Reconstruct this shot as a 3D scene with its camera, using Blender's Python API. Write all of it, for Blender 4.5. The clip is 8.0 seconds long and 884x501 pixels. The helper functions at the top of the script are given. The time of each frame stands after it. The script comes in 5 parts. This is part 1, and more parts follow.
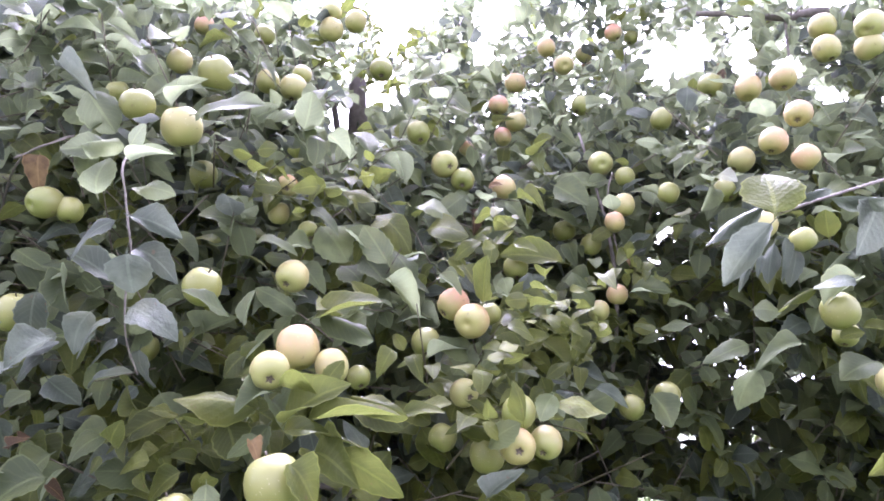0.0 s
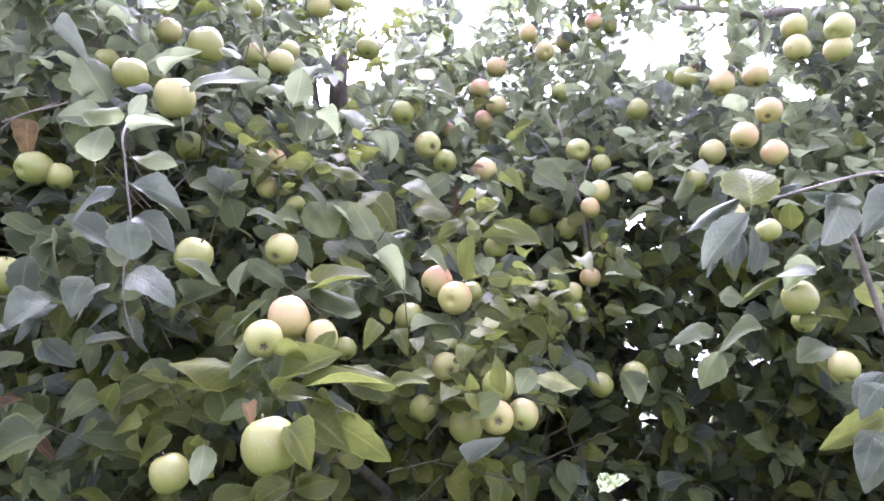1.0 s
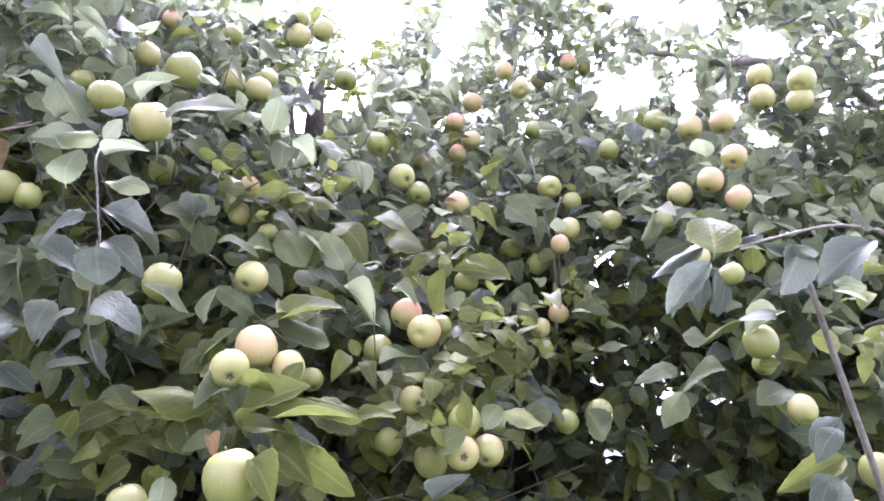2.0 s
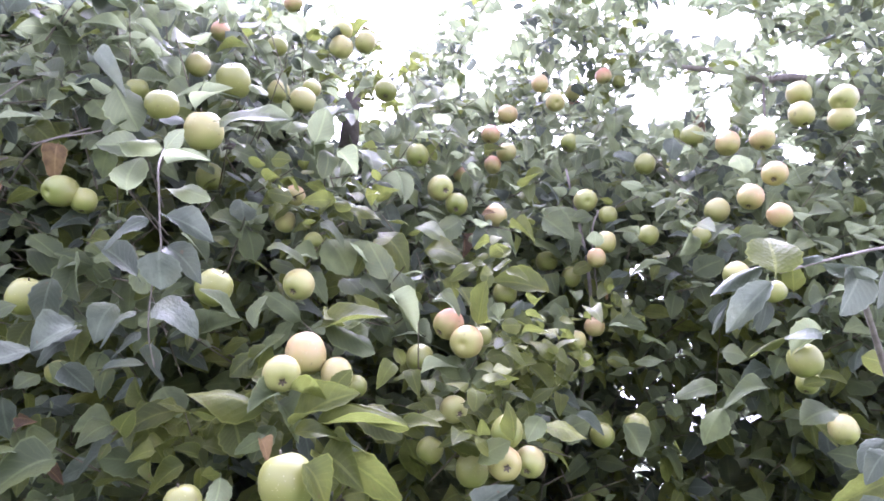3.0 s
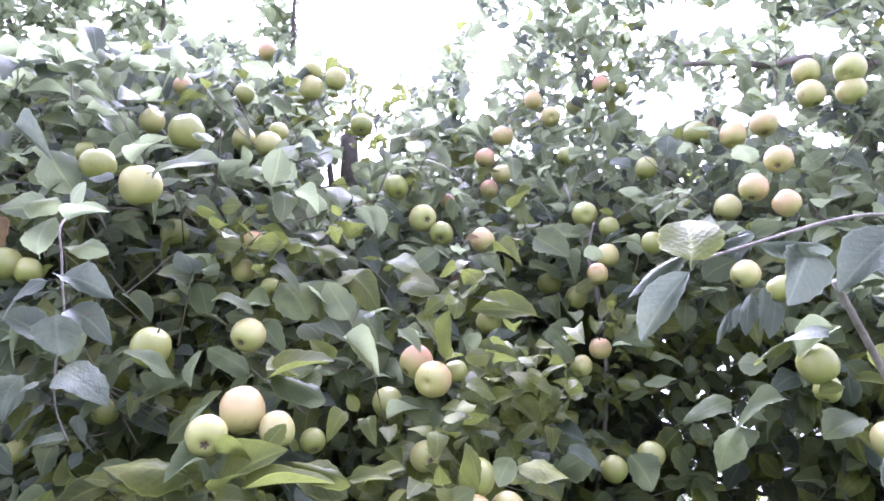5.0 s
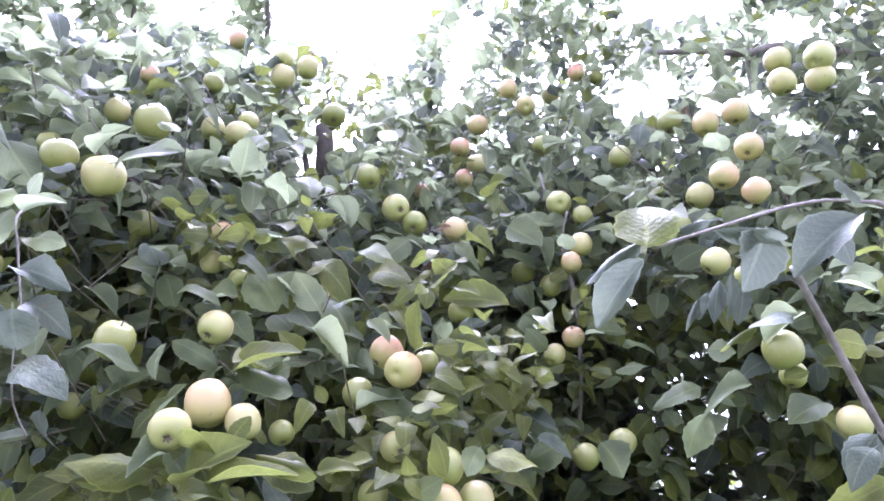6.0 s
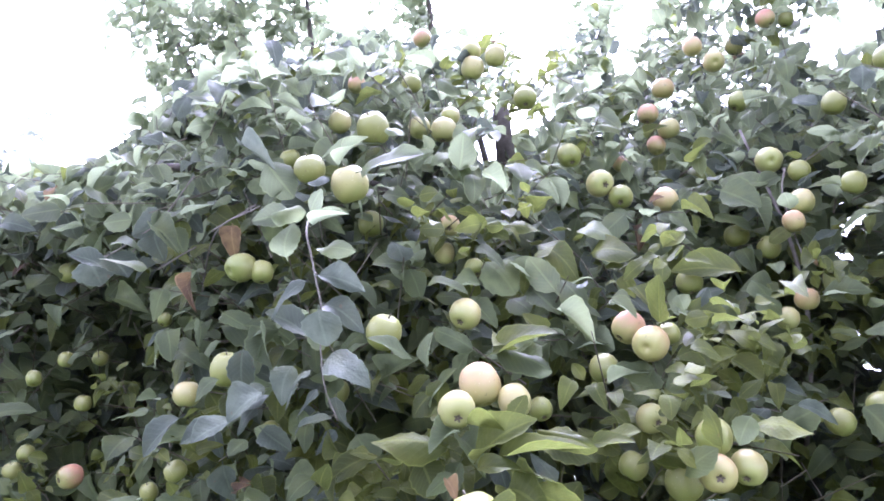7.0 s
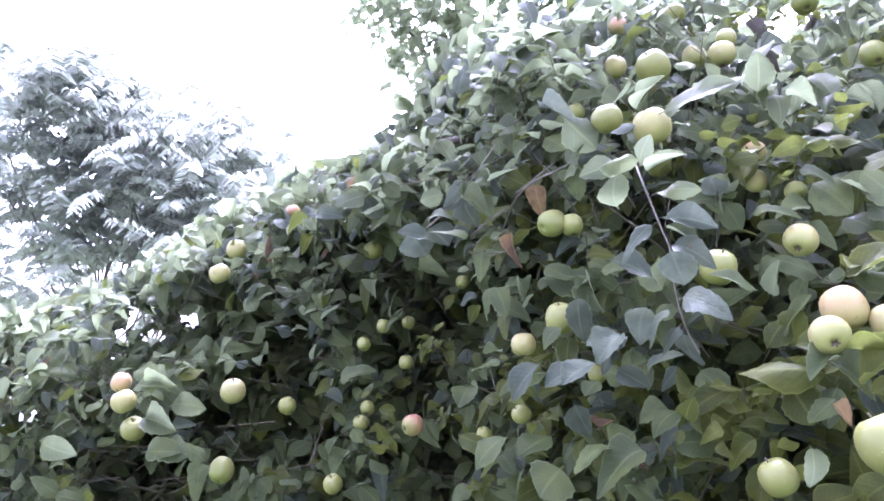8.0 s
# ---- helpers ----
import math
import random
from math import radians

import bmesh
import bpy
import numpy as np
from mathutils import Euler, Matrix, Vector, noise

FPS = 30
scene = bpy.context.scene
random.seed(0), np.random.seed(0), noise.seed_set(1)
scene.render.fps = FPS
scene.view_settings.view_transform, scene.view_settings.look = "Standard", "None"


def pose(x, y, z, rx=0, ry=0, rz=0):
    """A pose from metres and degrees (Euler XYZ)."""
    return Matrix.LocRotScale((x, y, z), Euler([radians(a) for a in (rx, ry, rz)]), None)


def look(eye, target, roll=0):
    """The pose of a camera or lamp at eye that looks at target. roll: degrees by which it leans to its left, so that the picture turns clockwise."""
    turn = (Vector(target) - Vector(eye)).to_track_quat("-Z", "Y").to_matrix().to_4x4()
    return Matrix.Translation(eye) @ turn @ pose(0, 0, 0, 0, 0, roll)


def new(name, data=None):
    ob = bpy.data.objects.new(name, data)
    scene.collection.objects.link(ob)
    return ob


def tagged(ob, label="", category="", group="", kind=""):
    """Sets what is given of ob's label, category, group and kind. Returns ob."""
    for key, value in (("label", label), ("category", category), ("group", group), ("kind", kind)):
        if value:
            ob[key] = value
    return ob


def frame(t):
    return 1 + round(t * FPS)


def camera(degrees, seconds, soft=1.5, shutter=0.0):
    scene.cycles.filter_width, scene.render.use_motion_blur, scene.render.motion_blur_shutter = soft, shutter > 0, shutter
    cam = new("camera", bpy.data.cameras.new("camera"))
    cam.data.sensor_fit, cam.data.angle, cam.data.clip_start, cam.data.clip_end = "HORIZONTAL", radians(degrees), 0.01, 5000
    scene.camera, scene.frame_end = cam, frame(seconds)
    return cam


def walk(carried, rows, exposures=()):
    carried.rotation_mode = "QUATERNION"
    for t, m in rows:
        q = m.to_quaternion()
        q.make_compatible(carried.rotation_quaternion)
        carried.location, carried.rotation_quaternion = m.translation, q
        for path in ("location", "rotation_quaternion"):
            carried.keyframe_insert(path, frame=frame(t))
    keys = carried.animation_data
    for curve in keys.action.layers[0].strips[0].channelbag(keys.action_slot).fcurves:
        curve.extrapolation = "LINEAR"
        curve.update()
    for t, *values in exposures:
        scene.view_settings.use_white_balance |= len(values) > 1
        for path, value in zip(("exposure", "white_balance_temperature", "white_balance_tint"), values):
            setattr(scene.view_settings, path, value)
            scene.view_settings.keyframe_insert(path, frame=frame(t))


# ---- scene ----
cam = camera(65.5, 8.0, soft=1.8)
PATH = [
    (0, (0.011, 0.051, 1.604), (-0.006, 1.996, 2.069), 0.1),
    (0.5, (-0.028, 0.004, 1.598), (-0.041, 1.954, 2.045), 0.0),
    (1, (-0.026, 0.007, 1.59), (0.055, 1.962, 2.0), 1.4),
    (1.5, (-0.026, -0.001, 1.598), (0.128, 1.942, 2.045), 2.4),
    (2.8, (-0.06, -0.01, 1.598), (0.074, 1.915, 2.126), 3.7),
    (3, (-0.076, -0.019, 1.596), (0.025, 1.912, 2.11), 4.4),
    (3.5, (-0.102, -0.037, 1.608), (-0.171, 1.885, 2.159), 3.1),
    (4, (-0.063, -0.026, 1.614), (-0.255, 1.884, 2.175), 2.4),
    (4.5, (0.002, 0.042, 1.608), (-0.256, 1.943, 2.173), 0.3),
    (5, (0.12, 0.092, 1.614), (0.047, 1.993, 2.232), -0.4),
    (5.2, (0.151, 0.122, 1.615), (0.171, 2.022, 2.239), -1.3),
    (6.3, (0.133, 0.092, 1.614), (0.041, 2.004, 2.196), -1.3),
    (6.5, (0.091, 0.086, 1.605), (-0.107, 1.989, 2.189), -2.1),
    (7, (-0.008, 0.027, 1.623), (-0.463, 1.9, 2.155), -2.8),
    (7.5, (-0.112, -0.039, 1.628), (-0.806, 1.775, 2.104), -4.4),
    (8, (-0.179, -0.108, 1.623), (-1.212, 1.547, 2.063), -6.0),
]
walk(cam, [(t, look(eye, target, roll)) for t, eye, target, roll in PATH], exposures=[(0.0, 3.68, 5500, 42), (8.0, 3.68, 5150, 39)])

# ---- sky and sun: thin bright cloud, the sun high behind the trees ----
world = bpy.data.worlds.new("overcast_sky")
scene.world = world
world.use_nodes = True
wn, wl = world.node_tree.nodes, world.node_tree.links
sky = wn.new("ShaderNodeTexSky")
sky.sky_type, sky.sun_disc = "NISHITA", False
sky.sun_elevation, sky.sun_rotation = radians(52), radians(-8)
sky.air_density, sky.dust_density, sky.ozone_density = 1.0, 6.0, 1.0
pale = wn.new("ShaderNodeHueSaturation")
pale.inputs["Saturation"].default_value = 0.04
wl.new(sky.outputs["Color"], pale.inputs["Color"])
wl.new(pale.outputs["Color"], wn["Background"].inputs["Color"])
wn["Background"].inputs["Strength"].default_value = 0.12

sun = new("sun", bpy.data.lights.new("sun", "SUN"))
sun.data.energy, sun.data.angle, sun.data.color = 1.35, radians(48), (1.0, 0.96, 0.91)
sun.matrix_world = look((-0.86, 6.1, 7.88), (0.0, 0.0, 0.0))


# ---- materials ----
def material(name):
    m = bpy.data.materials.new(name)
    m.use_nodes = True
    return m, m.node_tree.nodes, m.node_tree.links, m.node_tree.nodes["Principled BSDF"]


def math_node(nodes, links, kind, a, b):
    n = nodes.new("ShaderNodeMath")
    n.operation = kind
    for k, v in enumerate((a, b)):
        if isinstance(v, (int, float)):
            n.inputs[k].default_value = v
        elif v is not None:
            links.new(v, n.inputs[k])
    return n.outputs[0]


def mixed(nodes, links, fac, a, b, kind="MIX"):
    n = nodes.new("ShaderNodeMix")
    n.data_type, n.blend_type = "RGBA", kind
    for k, v in ((0, fac), (6, a), (7, b)):
        if isinstance(v, (int, float)):
            n.inputs[k].default_value = v
        elif isinstance(v, tuple):
            n.inputs[k].default_value = (*v, 1)
        else:
            links.new(v, n.inputs[k])
    return n.outputs[2]


def ramp(nodes, links, value, *stops):
    n = nodes.new("ShaderNodeValToRGB")
    links.new(value, n.inputs[0])
    while len(n.color_ramp.elements) < len(stops):
        n.color_ramp.elements.new(0.5)
    for e, (p, c) in zip(n.color_ramp.elements, stops):
        e.position, e.color = p, (*c, 1)
    return n.outputs[0]


def noise_node(nodes, links, vector, scale, detail=3.0, rough=0.55):
    n = nodes.new("ShaderNodeTexNoise")
    n.inputs["Scale"].default_value, n.inputs["Detail"].default_value, n.inputs["Roughness"].default_value = scale, detail, rough
    if vector is not None:
        links.new(vector, n.inputs["Vector"])
    return n.outputs[0]


def leaf_material(name, dark, light, tip, gloss=0.45, through_leaf=0.5, pale=1.7):
    """Leaf blade: chance colour for each leaf, pale midrib and side veins, blotches, light that comes through."""
    m, nodes, links, p = material(name)
    geo, info, uv = nodes.new("ShaderNodeNewGeometry"), nodes.new("ShaderNodeObjectInfo"), nodes.new("ShaderNodeUVMap")
    chance = math_node(nodes, links, "FRACT", math_node(nodes, links, "ADD", geo.outputs["Random Per Island"], info.outputs["Random"]), None)
    base = ramp(nodes, links, chance, (0.0, tuple(0.75 * c for c in dark)), (0.7, light), (1.0, tuple(1.12 * c for c in tip)))
    split = nodes.new("ShaderNodeSeparateXYZ")
    links.new(uv.outputs[0], split.inputs[0])
    across = math_node(nodes, links, "ABSOLUTE", math_node(nodes, links, "SUBTRACT", split.outputs[0], 0.5), None)
    rib = math_node(nodes, links, "LESS_THAN", across, 0.035)
    wave = math_node(nodes, links, "SINE", math_node(nodes, links, "MULTIPLY", math_node(nodes, links, "SUBTRACT", split.outputs[1], math_node(nodes, links, "MULTIPLY", across, 0.55)), 62.0), None)
    vein = math_node(nodes, links, "MULTIPLY", math_node(nodes, links, "GREATER_THAN", wave, 0.80), 0.22)
    blot = noise_node(nodes, links, geo.outputs["Position"], 38.0, 4.0)
    fine = noise_node(nodes, links, geo.outputs["Position"], 260.0, 2.0)
    base = mixed(nodes, links, ramp(nodes, links, blot, (0.36, (0.0, 0.0, 0.0)), (0.66, (0.85, 0.85, 0.85))), base, dark)
    patch = ramp(nodes, links, noise_node(nodes, links, geo.outputs["Position"], 13.0, 2.0), (0.50, (0.0, 0.0, 0.0)), (0.68, (0.5, 0.5, 0.5)))
    base = mixed(nodes, links, patch, base, (tip[0] * 0.95, tip[1] * 0.88, tip[2] * 0.55))
    # Rim light painted in: a thin, paler line along the blade's edge.
    rim_light = math_node(nodes, links, "MULTIPLY", math_node(nodes, links, "GREATER_THAN", across, 0.468), 0.6)
    base = mixed(nodes, links, rim_light, base, tuple(min(0.5, c * 1.35) for c in tip))
    base = mixed(nodes, links, vein, base, tip)
    base = mixed(nodes, links, math_node(nodes, links, "MULTIPLY", rib, 0.35), base, tuple(min(0.6, c * 1.7) for c in tip))
    spot = math_node(nodes, links, "GREATER_THAN", noise_node(nodes, links, geo.outputs["Position"], 90.0, 1.0), 0.76)
    base = mixed(nodes, links, math_node(nodes, links, "MULTIPLY", spot, 0.7), base, (0.10, 0.06, 0.03))
    bump = nodes.new("ShaderNodeBump")
    bump.inputs["Strength"].default_value, bump.inputs["Distance"].default_value = 0.5, 0.003
    links.new(math_node(nodes, links, "ADD", math_node(nodes, links, "MULTIPLY", wave, 0.07), math_node(nodes, links, "ADD", fine, math_node(nodes, links, "MULTIPLY", blot, 2.4))), bump.inputs["Height"])
    links.new(base, p.inputs["Base Color"])
    links.new(bump.outputs[0], p.inputs["Normal"])
    links.new(math_node(nodes, links, "ADD", math_node(nodes, links, "MULTIPLY", blot, 0.3), gloss - 0.11), p.inputs["Roughness"])
    p.inputs["Specular IOR Level"].default_value = 0.27
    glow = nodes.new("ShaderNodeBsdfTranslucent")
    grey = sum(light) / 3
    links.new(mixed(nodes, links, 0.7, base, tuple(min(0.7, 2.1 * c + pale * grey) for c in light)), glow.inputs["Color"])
    mix = nodes.new("ShaderNodeMixShader")
    mix.inputs[0].default_value = through_leaf
    links.new(p.outputs[0], mix.inputs[1])
    links.new(glow.outputs[0], mix.inputs[2])
    links.new(mix.outputs[0], nodes["Material Output"].inputs["Surface"])
    return m


LEAF = leaf_material("leaf_green", (0.041, 0.057, 0.024), (0.091, 0.117, 0.044), (0.150, 0.182, 0.072))
YOUNG = leaf_material("leaf_young", (0.043, 0.056, 0.011), (0.085, 0.101, 0.019), (0.138, 0.154, 0.035), 0.48, 0.38, 0.3)
DUSTY = leaf_material("leaf_dusty", (0.029, 0.041, 0.026), (0.052, 0.067, 0.044), (0.090, 0.110, 0.074), 0.58, 0.25)
DRY = leaf_material("leaf_dry", (0.050, 0.030, 0.018), (0.115, 0.068, 0.032), (0.22, 0.150, 0.065), 0.7, 0.2)
# Sumac leaflets: green lightened in the colour itself to imitate haze.
HAZED_LEAF = leaf_material("hazed_sumac_leaflet", (0.14, 0.185, 0.135), (0.19, 0.235, 0.172), (0.23, 0.27, 0.20), 0.75, 0.8, 1.4)


def bark_material(name, dark, light, scale):
    m, nodes, links, p = material(name)
    geo = nodes.new("ShaderNodeNewGeometry")
    coarse = noise_node(nodes, links, geo.outputs["Position"], scale, 6.0, 0.65)
    fine = noise_node(nodes, links, geo.outputs["Position"], scale * 7, 3.0)
    links.new(mixed(nodes, links, math_node(nodes, links, "MULTIPLY", fine, 0.6), ramp(nodes, links, coarse, (0.3, dark), (0.7, light)), dark), p.inputs["Base Color"])
    bump = nodes.new("ShaderNodeBump")
    bump.inputs["Strength"].default_value, bump.inputs["Distance"].default_value = 0.6, 0.006
    links.new(coarse, bump.inputs["Height"])
    links.new(bump.outputs[0], p.inputs["Normal"])
    p.inputs["Roughness"].default_value = 0.85
    return m


BARK = bark_material("apple_bark", (0.045, 0.036, 0.030), (0.16, 0.14, 0.12), 22)
TWIG = bark_material("grey_twig_bark", (0.11, 0.092, 0.08), (0.28, 0.255, 0.23), 60)
SHOOT = bark_material("young_shoot_bark", (0.06, 0.05, 0.035), (0.15, 0.13, 0.08), 80)


def apple_material(name, ground, blush):
    """Apple skin: pale yellow-green, streaked blush on the shoulder, fine pale dots and russet."""
    m, nodes, links, p = material(name)
    coord, info = nodes.new("ShaderNodeTexCoord"), nodes.new("ShaderNodeObjectInfo")
    shift = nodes.new("ShaderNodeVectorMath")
    shift.operation = "ADD"
    links.new(coord.outputs["Object"], shift.inputs[0])
    links.new(math_node(nodes, links, "MULTIPLY", info.outputs["Random"], 9.0), shift.inputs[1])
    skin = ramp(nodes, links, info.outputs["Random"], (0.0, tuple(0.84 * c for c in ground)), (0.5, ground), (1.0, tuple(1.14 * c for c in ground)))
    cloud = noise_node(nodes, links, shift.outputs[0], 1.6, 3.0)
    skin = mixed(nodes, links, math_node(nodes, links, "MULTIPLY", cloud, 0.85), skin, (0.78 * ground[0], 0.88 * ground[1], 0.68 * ground[2]))
    split = nodes.new("ShaderNodeSeparateXYZ")
    links.new(coord.outputs["Object"], split.inputs[0])
    stretch = nodes.new("ShaderNodeVectorMath")
    stretch.operation = "MULTIPLY"
    stretch.inputs[1].default_value = (9.0, 9.0, 1.2)
    links.new(shift.outputs[0], stretch.inputs[0])
    streak = noise_node(nodes, links, stretch.outputs[0], 1.0, 3.0)
    side = math_node(nodes, links, "ADD", math_node(nodes, links, "MULTIPLY", split.outputs[2], 0.9), math_node(nodes, links, "MULTIPLY", split.outputs[1], -0.5))
    red = math_node(nodes, links, "MULTIPLY", math_node(nodes, links, "ADD", side, math_node(nodes, links, "MULTIPLY", streak, 0.9)), blush)
    red = math_node(nodes, links, "MINIMUM", math_node(nodes, links, "MAXIMUM", red, 0.0), 0.8)
    skin = mixed(nodes, links, red, skin, (0.48, 0.20, 0.145))
    dot = nodes.new("ShaderNodeTexVoronoi")
    dot.inputs["Scale"].default_value = 11.0
    links.new(shift.outputs[0], dot.inputs["Vector"])
    skin = mixed(nodes, links, math_node(nodes, links, "MULTIPLY", math_node(nodes, links, "LESS_THAN", dot.outputs["Distance"], 0.10), 0.35), skin, (0.75, 0.74, 0.50))
    foot = ramp(nodes, links, math_node(nodes, links, "ADD", math_node(nodes, links, "MULTIPLY", split.outputs[2], -1.0), math_node(nodes, links, "MULTIPLY", cloud, 0.5)), (0.25, (0.0, 0.0, 0.0)), (0.75, (0.6, 0.6, 0.6)))
    skin = mixed(nodes, links, foot, skin, (0.66 * ground[0], 0.84 * ground[1], 0.52 * ground[2]))
    scab = math_node(nodes, links, "GREATER_THAN", noise_node(nodes, links, shift.outputs[0], 5.0, 3.0), 0.68)
    skin = mixed(nodes, links, math_node(nodes, links, "MULTIPLY", scab, 0.5), skin, (0.16, 0.13, 0.07))
    links.new(skin, p.inputs["Base Color"])
    p.inputs["Roughness"].default_value = 0.42
    p.inputs["Subsurface Weight"].default_value = 0.12
    p.inputs["Subsurface Radius"].default_value = (0.02, 0.02, 0.006)
    p.inputs["Subsurface Scale"].default_value = 0.3
    return m


SKINS = [apple_material("apple_skin_green", (0.236, 0.234, 0.076), 0.02), apple_material("apple_skin_cream", (0.352, 0.325, 0.138), 0.14), apple_material("apple_skin_flushed", (0.385, 0.320, 0.145), 0.45), apple_material("apple_skin_red", (0.360, 0.310, 0.140), 0.95)]

CALYX, cn, cl, cp = material("dry_calyx")
cl.new(ramp(cn, cl, noise_node(cn, cl, None, 30.0), (0.3, (0.05, 0.04, 0.03)), (0.7, (0.15, 0.12, 0.08))), cp.inputs["Base Color"])
cp.inputs["Roughness"].default_value = 0.9

GRASS, gn, gl, gp = material("meadow_grass")
gg = gn.new("ShaderNodeNewGeometry")
gl.new(mixed(gn, gl, noise_node(gn, gl, gg.outputs["Position"], 14.0, 5.0), ramp(gn, gl, noise_node(gn, gl, gg.outputs["Position"], 0.7, 4.0), (0.3, (0.035, 0.055, 0.02)), (0.7, (0.075, 0.095, 0.032))), (0.05, 0.06, 0.025)), gp.inputs["Base Color"])
gp.inputs["Roughness"].default_value = 0.9
BLADE = leaf_material("grass_blade", (0.04, 0.07, 0.02), (0.085, 0.12, 0.035), (0.14, 0.16, 0.06), 0.6, 0.4)


# ---- builders ----
def part(name, mesh, mat, parent=None, label="", smooth=True):
    """Links a bmesh or a mesh as one mesh object under a thing or a part."""
    if isinstance(mesh, bmesh.types.BMesh):
        data = bpy.data.meshes.new(name)
        mesh.to_mesh(data)
        mesh.free()
    else:
        data = mesh
    if mat is not None and not data.materials:
        data.materials.append(mat)
    if smooth:
        data.polygons.foreach_set("use_smooth", [True] * len(data.polygons))
    ob = new(name, data)
    ob.parent = parent
    return tagged(ob, label)


def thing(name, place, label, category, group="", kind=""):
    ob = new(name)
    ob.location = place
    ob.empty_display_size = 0.1
    return tagged(ob, label, category, group, kind)


def smooth_line(points, steps):
    """Points along a soft curve through the given ones."""
    pts = [Vector(p) for p in points]
    pts = [2 * pts[0] - pts[1], *pts, 2 * pts[-1] - pts[-2]]
    out = []
    for a, b, c, d in zip(pts, pts[1:], pts[2:], pts[3:]):
        for k in range(steps):
            t = k / steps
            out.append(0.5 * (2 * b + (c - a) * t + (2 * a - 5 * b + 4 * c - d) * t * t + (3 * b - a - 3 * c + d) * t**3))
    return [*out, pts[-2]]


def tube(bm, points, r0, r1, sides=8, steps=5, knobs=0.0, seed=0):
    """A tapered limb along points, with knots and a rounded tip."""
    rnd = random.Random(seed)
    line = smooth_line(points, steps)
    rings, side = [], Vector((0.31, 0.77, 0.55)).normalized()
    for k, p in enumerate(line):
        ahead = (line[min(k + 1, len(line) - 1)] - line[max(k - 1, 0)]).normalized()
        side = (side - ahead * side.dot(ahead)).normalized()
        other = ahead.cross(side)
        r = (r0 + (r1 - r0) * k / (len(line) - 1)) * (1 + knobs * (rnd.random() - 0.4))
        rings.append([bm.verts.new(p + (side * math.cos(a) + other * math.sin(a)) * r * (1 + knobs * 0.5 * (rnd.random() - 0.5))) for a in (2 * math.pi * s / sides for s in range(sides))])
    for a, b in zip(rings, rings[1:]):
        for s in range(sides):
            bm.faces.new((a[s], a[(s + 1) % sides], b[(s + 1) % sides], b[s]))
    bm.faces.new(rings[-1])
    bm.faces.new(rings[0][::-1])
    return bm


# ---- leaves ----
PLAIN = [(0.0, 0.03), (0.13, 0.04), (0.18, 0.38), (0.28, 0.76), (0.42, 0.99), (0.58, 0.98), (0.74, 0.78), (0.89, 0.43), (1.0, 0.02)]
TOOTHED = [(0.0, 0.03), (0.13, 0.04), (0.16, 0.27), (0.21, 0.54), (0.28, 0.77), (0.36, 0.93), (0.44, 1.0), (0.52, 1.0), (0.60, 0.96), (0.68, 0.88), (0.76, 0.76), (0.84, 0.59), (0.92, 0.36), (0.97, 0.16), (1.0, 0.02)]
LEAFLET = [(0.0, 0.05), (0.15, 0.75), (0.45, 1.0), (0.8, 0.45), (1.0, 0.03)]


def leaf_shape(bend, fold, wave, phase, twist, curl, columns, rows):
    """A leaf of length and width 1 along +y, face up +z: petiole, egg-shaped blade that arches over to its tip, folded along the rib, its margins waved."""
    v, uv = [], []
    cols = [2 * c / (columns - 1) - 1 for c in range(columns)]
    for k, (a, w) in enumerate(rows):
        sag = bend * (0.42 * a - 1.15 * a * a)
        sway = 0.06 * math.sin(3 * a + phase) * a
        roll = twist * (a - 0.2)
        for c in cols:
            ripple = 0.75 * wave * c * c * math.sin(7.5 * a + phase + (2.1 if c > 0 else 0)) * w
            tooth = 1 + (0.06 if k % 2 else -0.04) * (1 if columns > 3 else 0)
            edge = curl * abs(c) ** 3 * w * (1.0 if c > 0 else 0.45 + 0.5 * math.sin(3 * a + phase))
            x = 0.5 * w * c * tooth * (1 - 0.25 * abs(fold)) * (1 - 0.3 * abs(curl) * abs(c))
            z = 0.5 * fold * abs(c) * w + ripple + edge
            v.append((x * math.cos(roll) - z * math.sin(roll) + sway, a * (1 - 0.12 * abs(bend)), sag + x * math.sin(roll) + z * math.cos(roll)))
            uv.append((0.5 + 0.5 * c, a))
    f = [(r * columns + c, r * columns + c + 1, (r + 1) * columns + c + 1, (r + 1) * columns + c) for r in range(len(rows) - 1) for c in range(columns - 1)]
    return np.array(v), np.array(uv), np.array(f)


def sheet_mesh(name, verts, uvs, faces):
    """One mesh from arrays of places, surface places and four-sided faces."""
    data = bpy.data.meshes.new(name)
    data.vertices.add(len(verts))
    data.vertices.foreach_set("co", verts.astype(np.float32).ravel())
    data.loops.add(faces.size)
    data.loops.foreach_set("vertex_index", faces.astype(np.int32).ravel())
    data.polygons.add(len(faces))
    data.polygons.foreach_set("loop_start", np.arange(0, faces.size, 4, dtype=np.int32))
    layer = data.uv_layers.new(name="UVMap")
    layer.data.foreach_set("uv", uvs[faces.ravel()].astype(np.float32).ravel())
    data.update(calc_edges=True)
    data.validate()
    return data


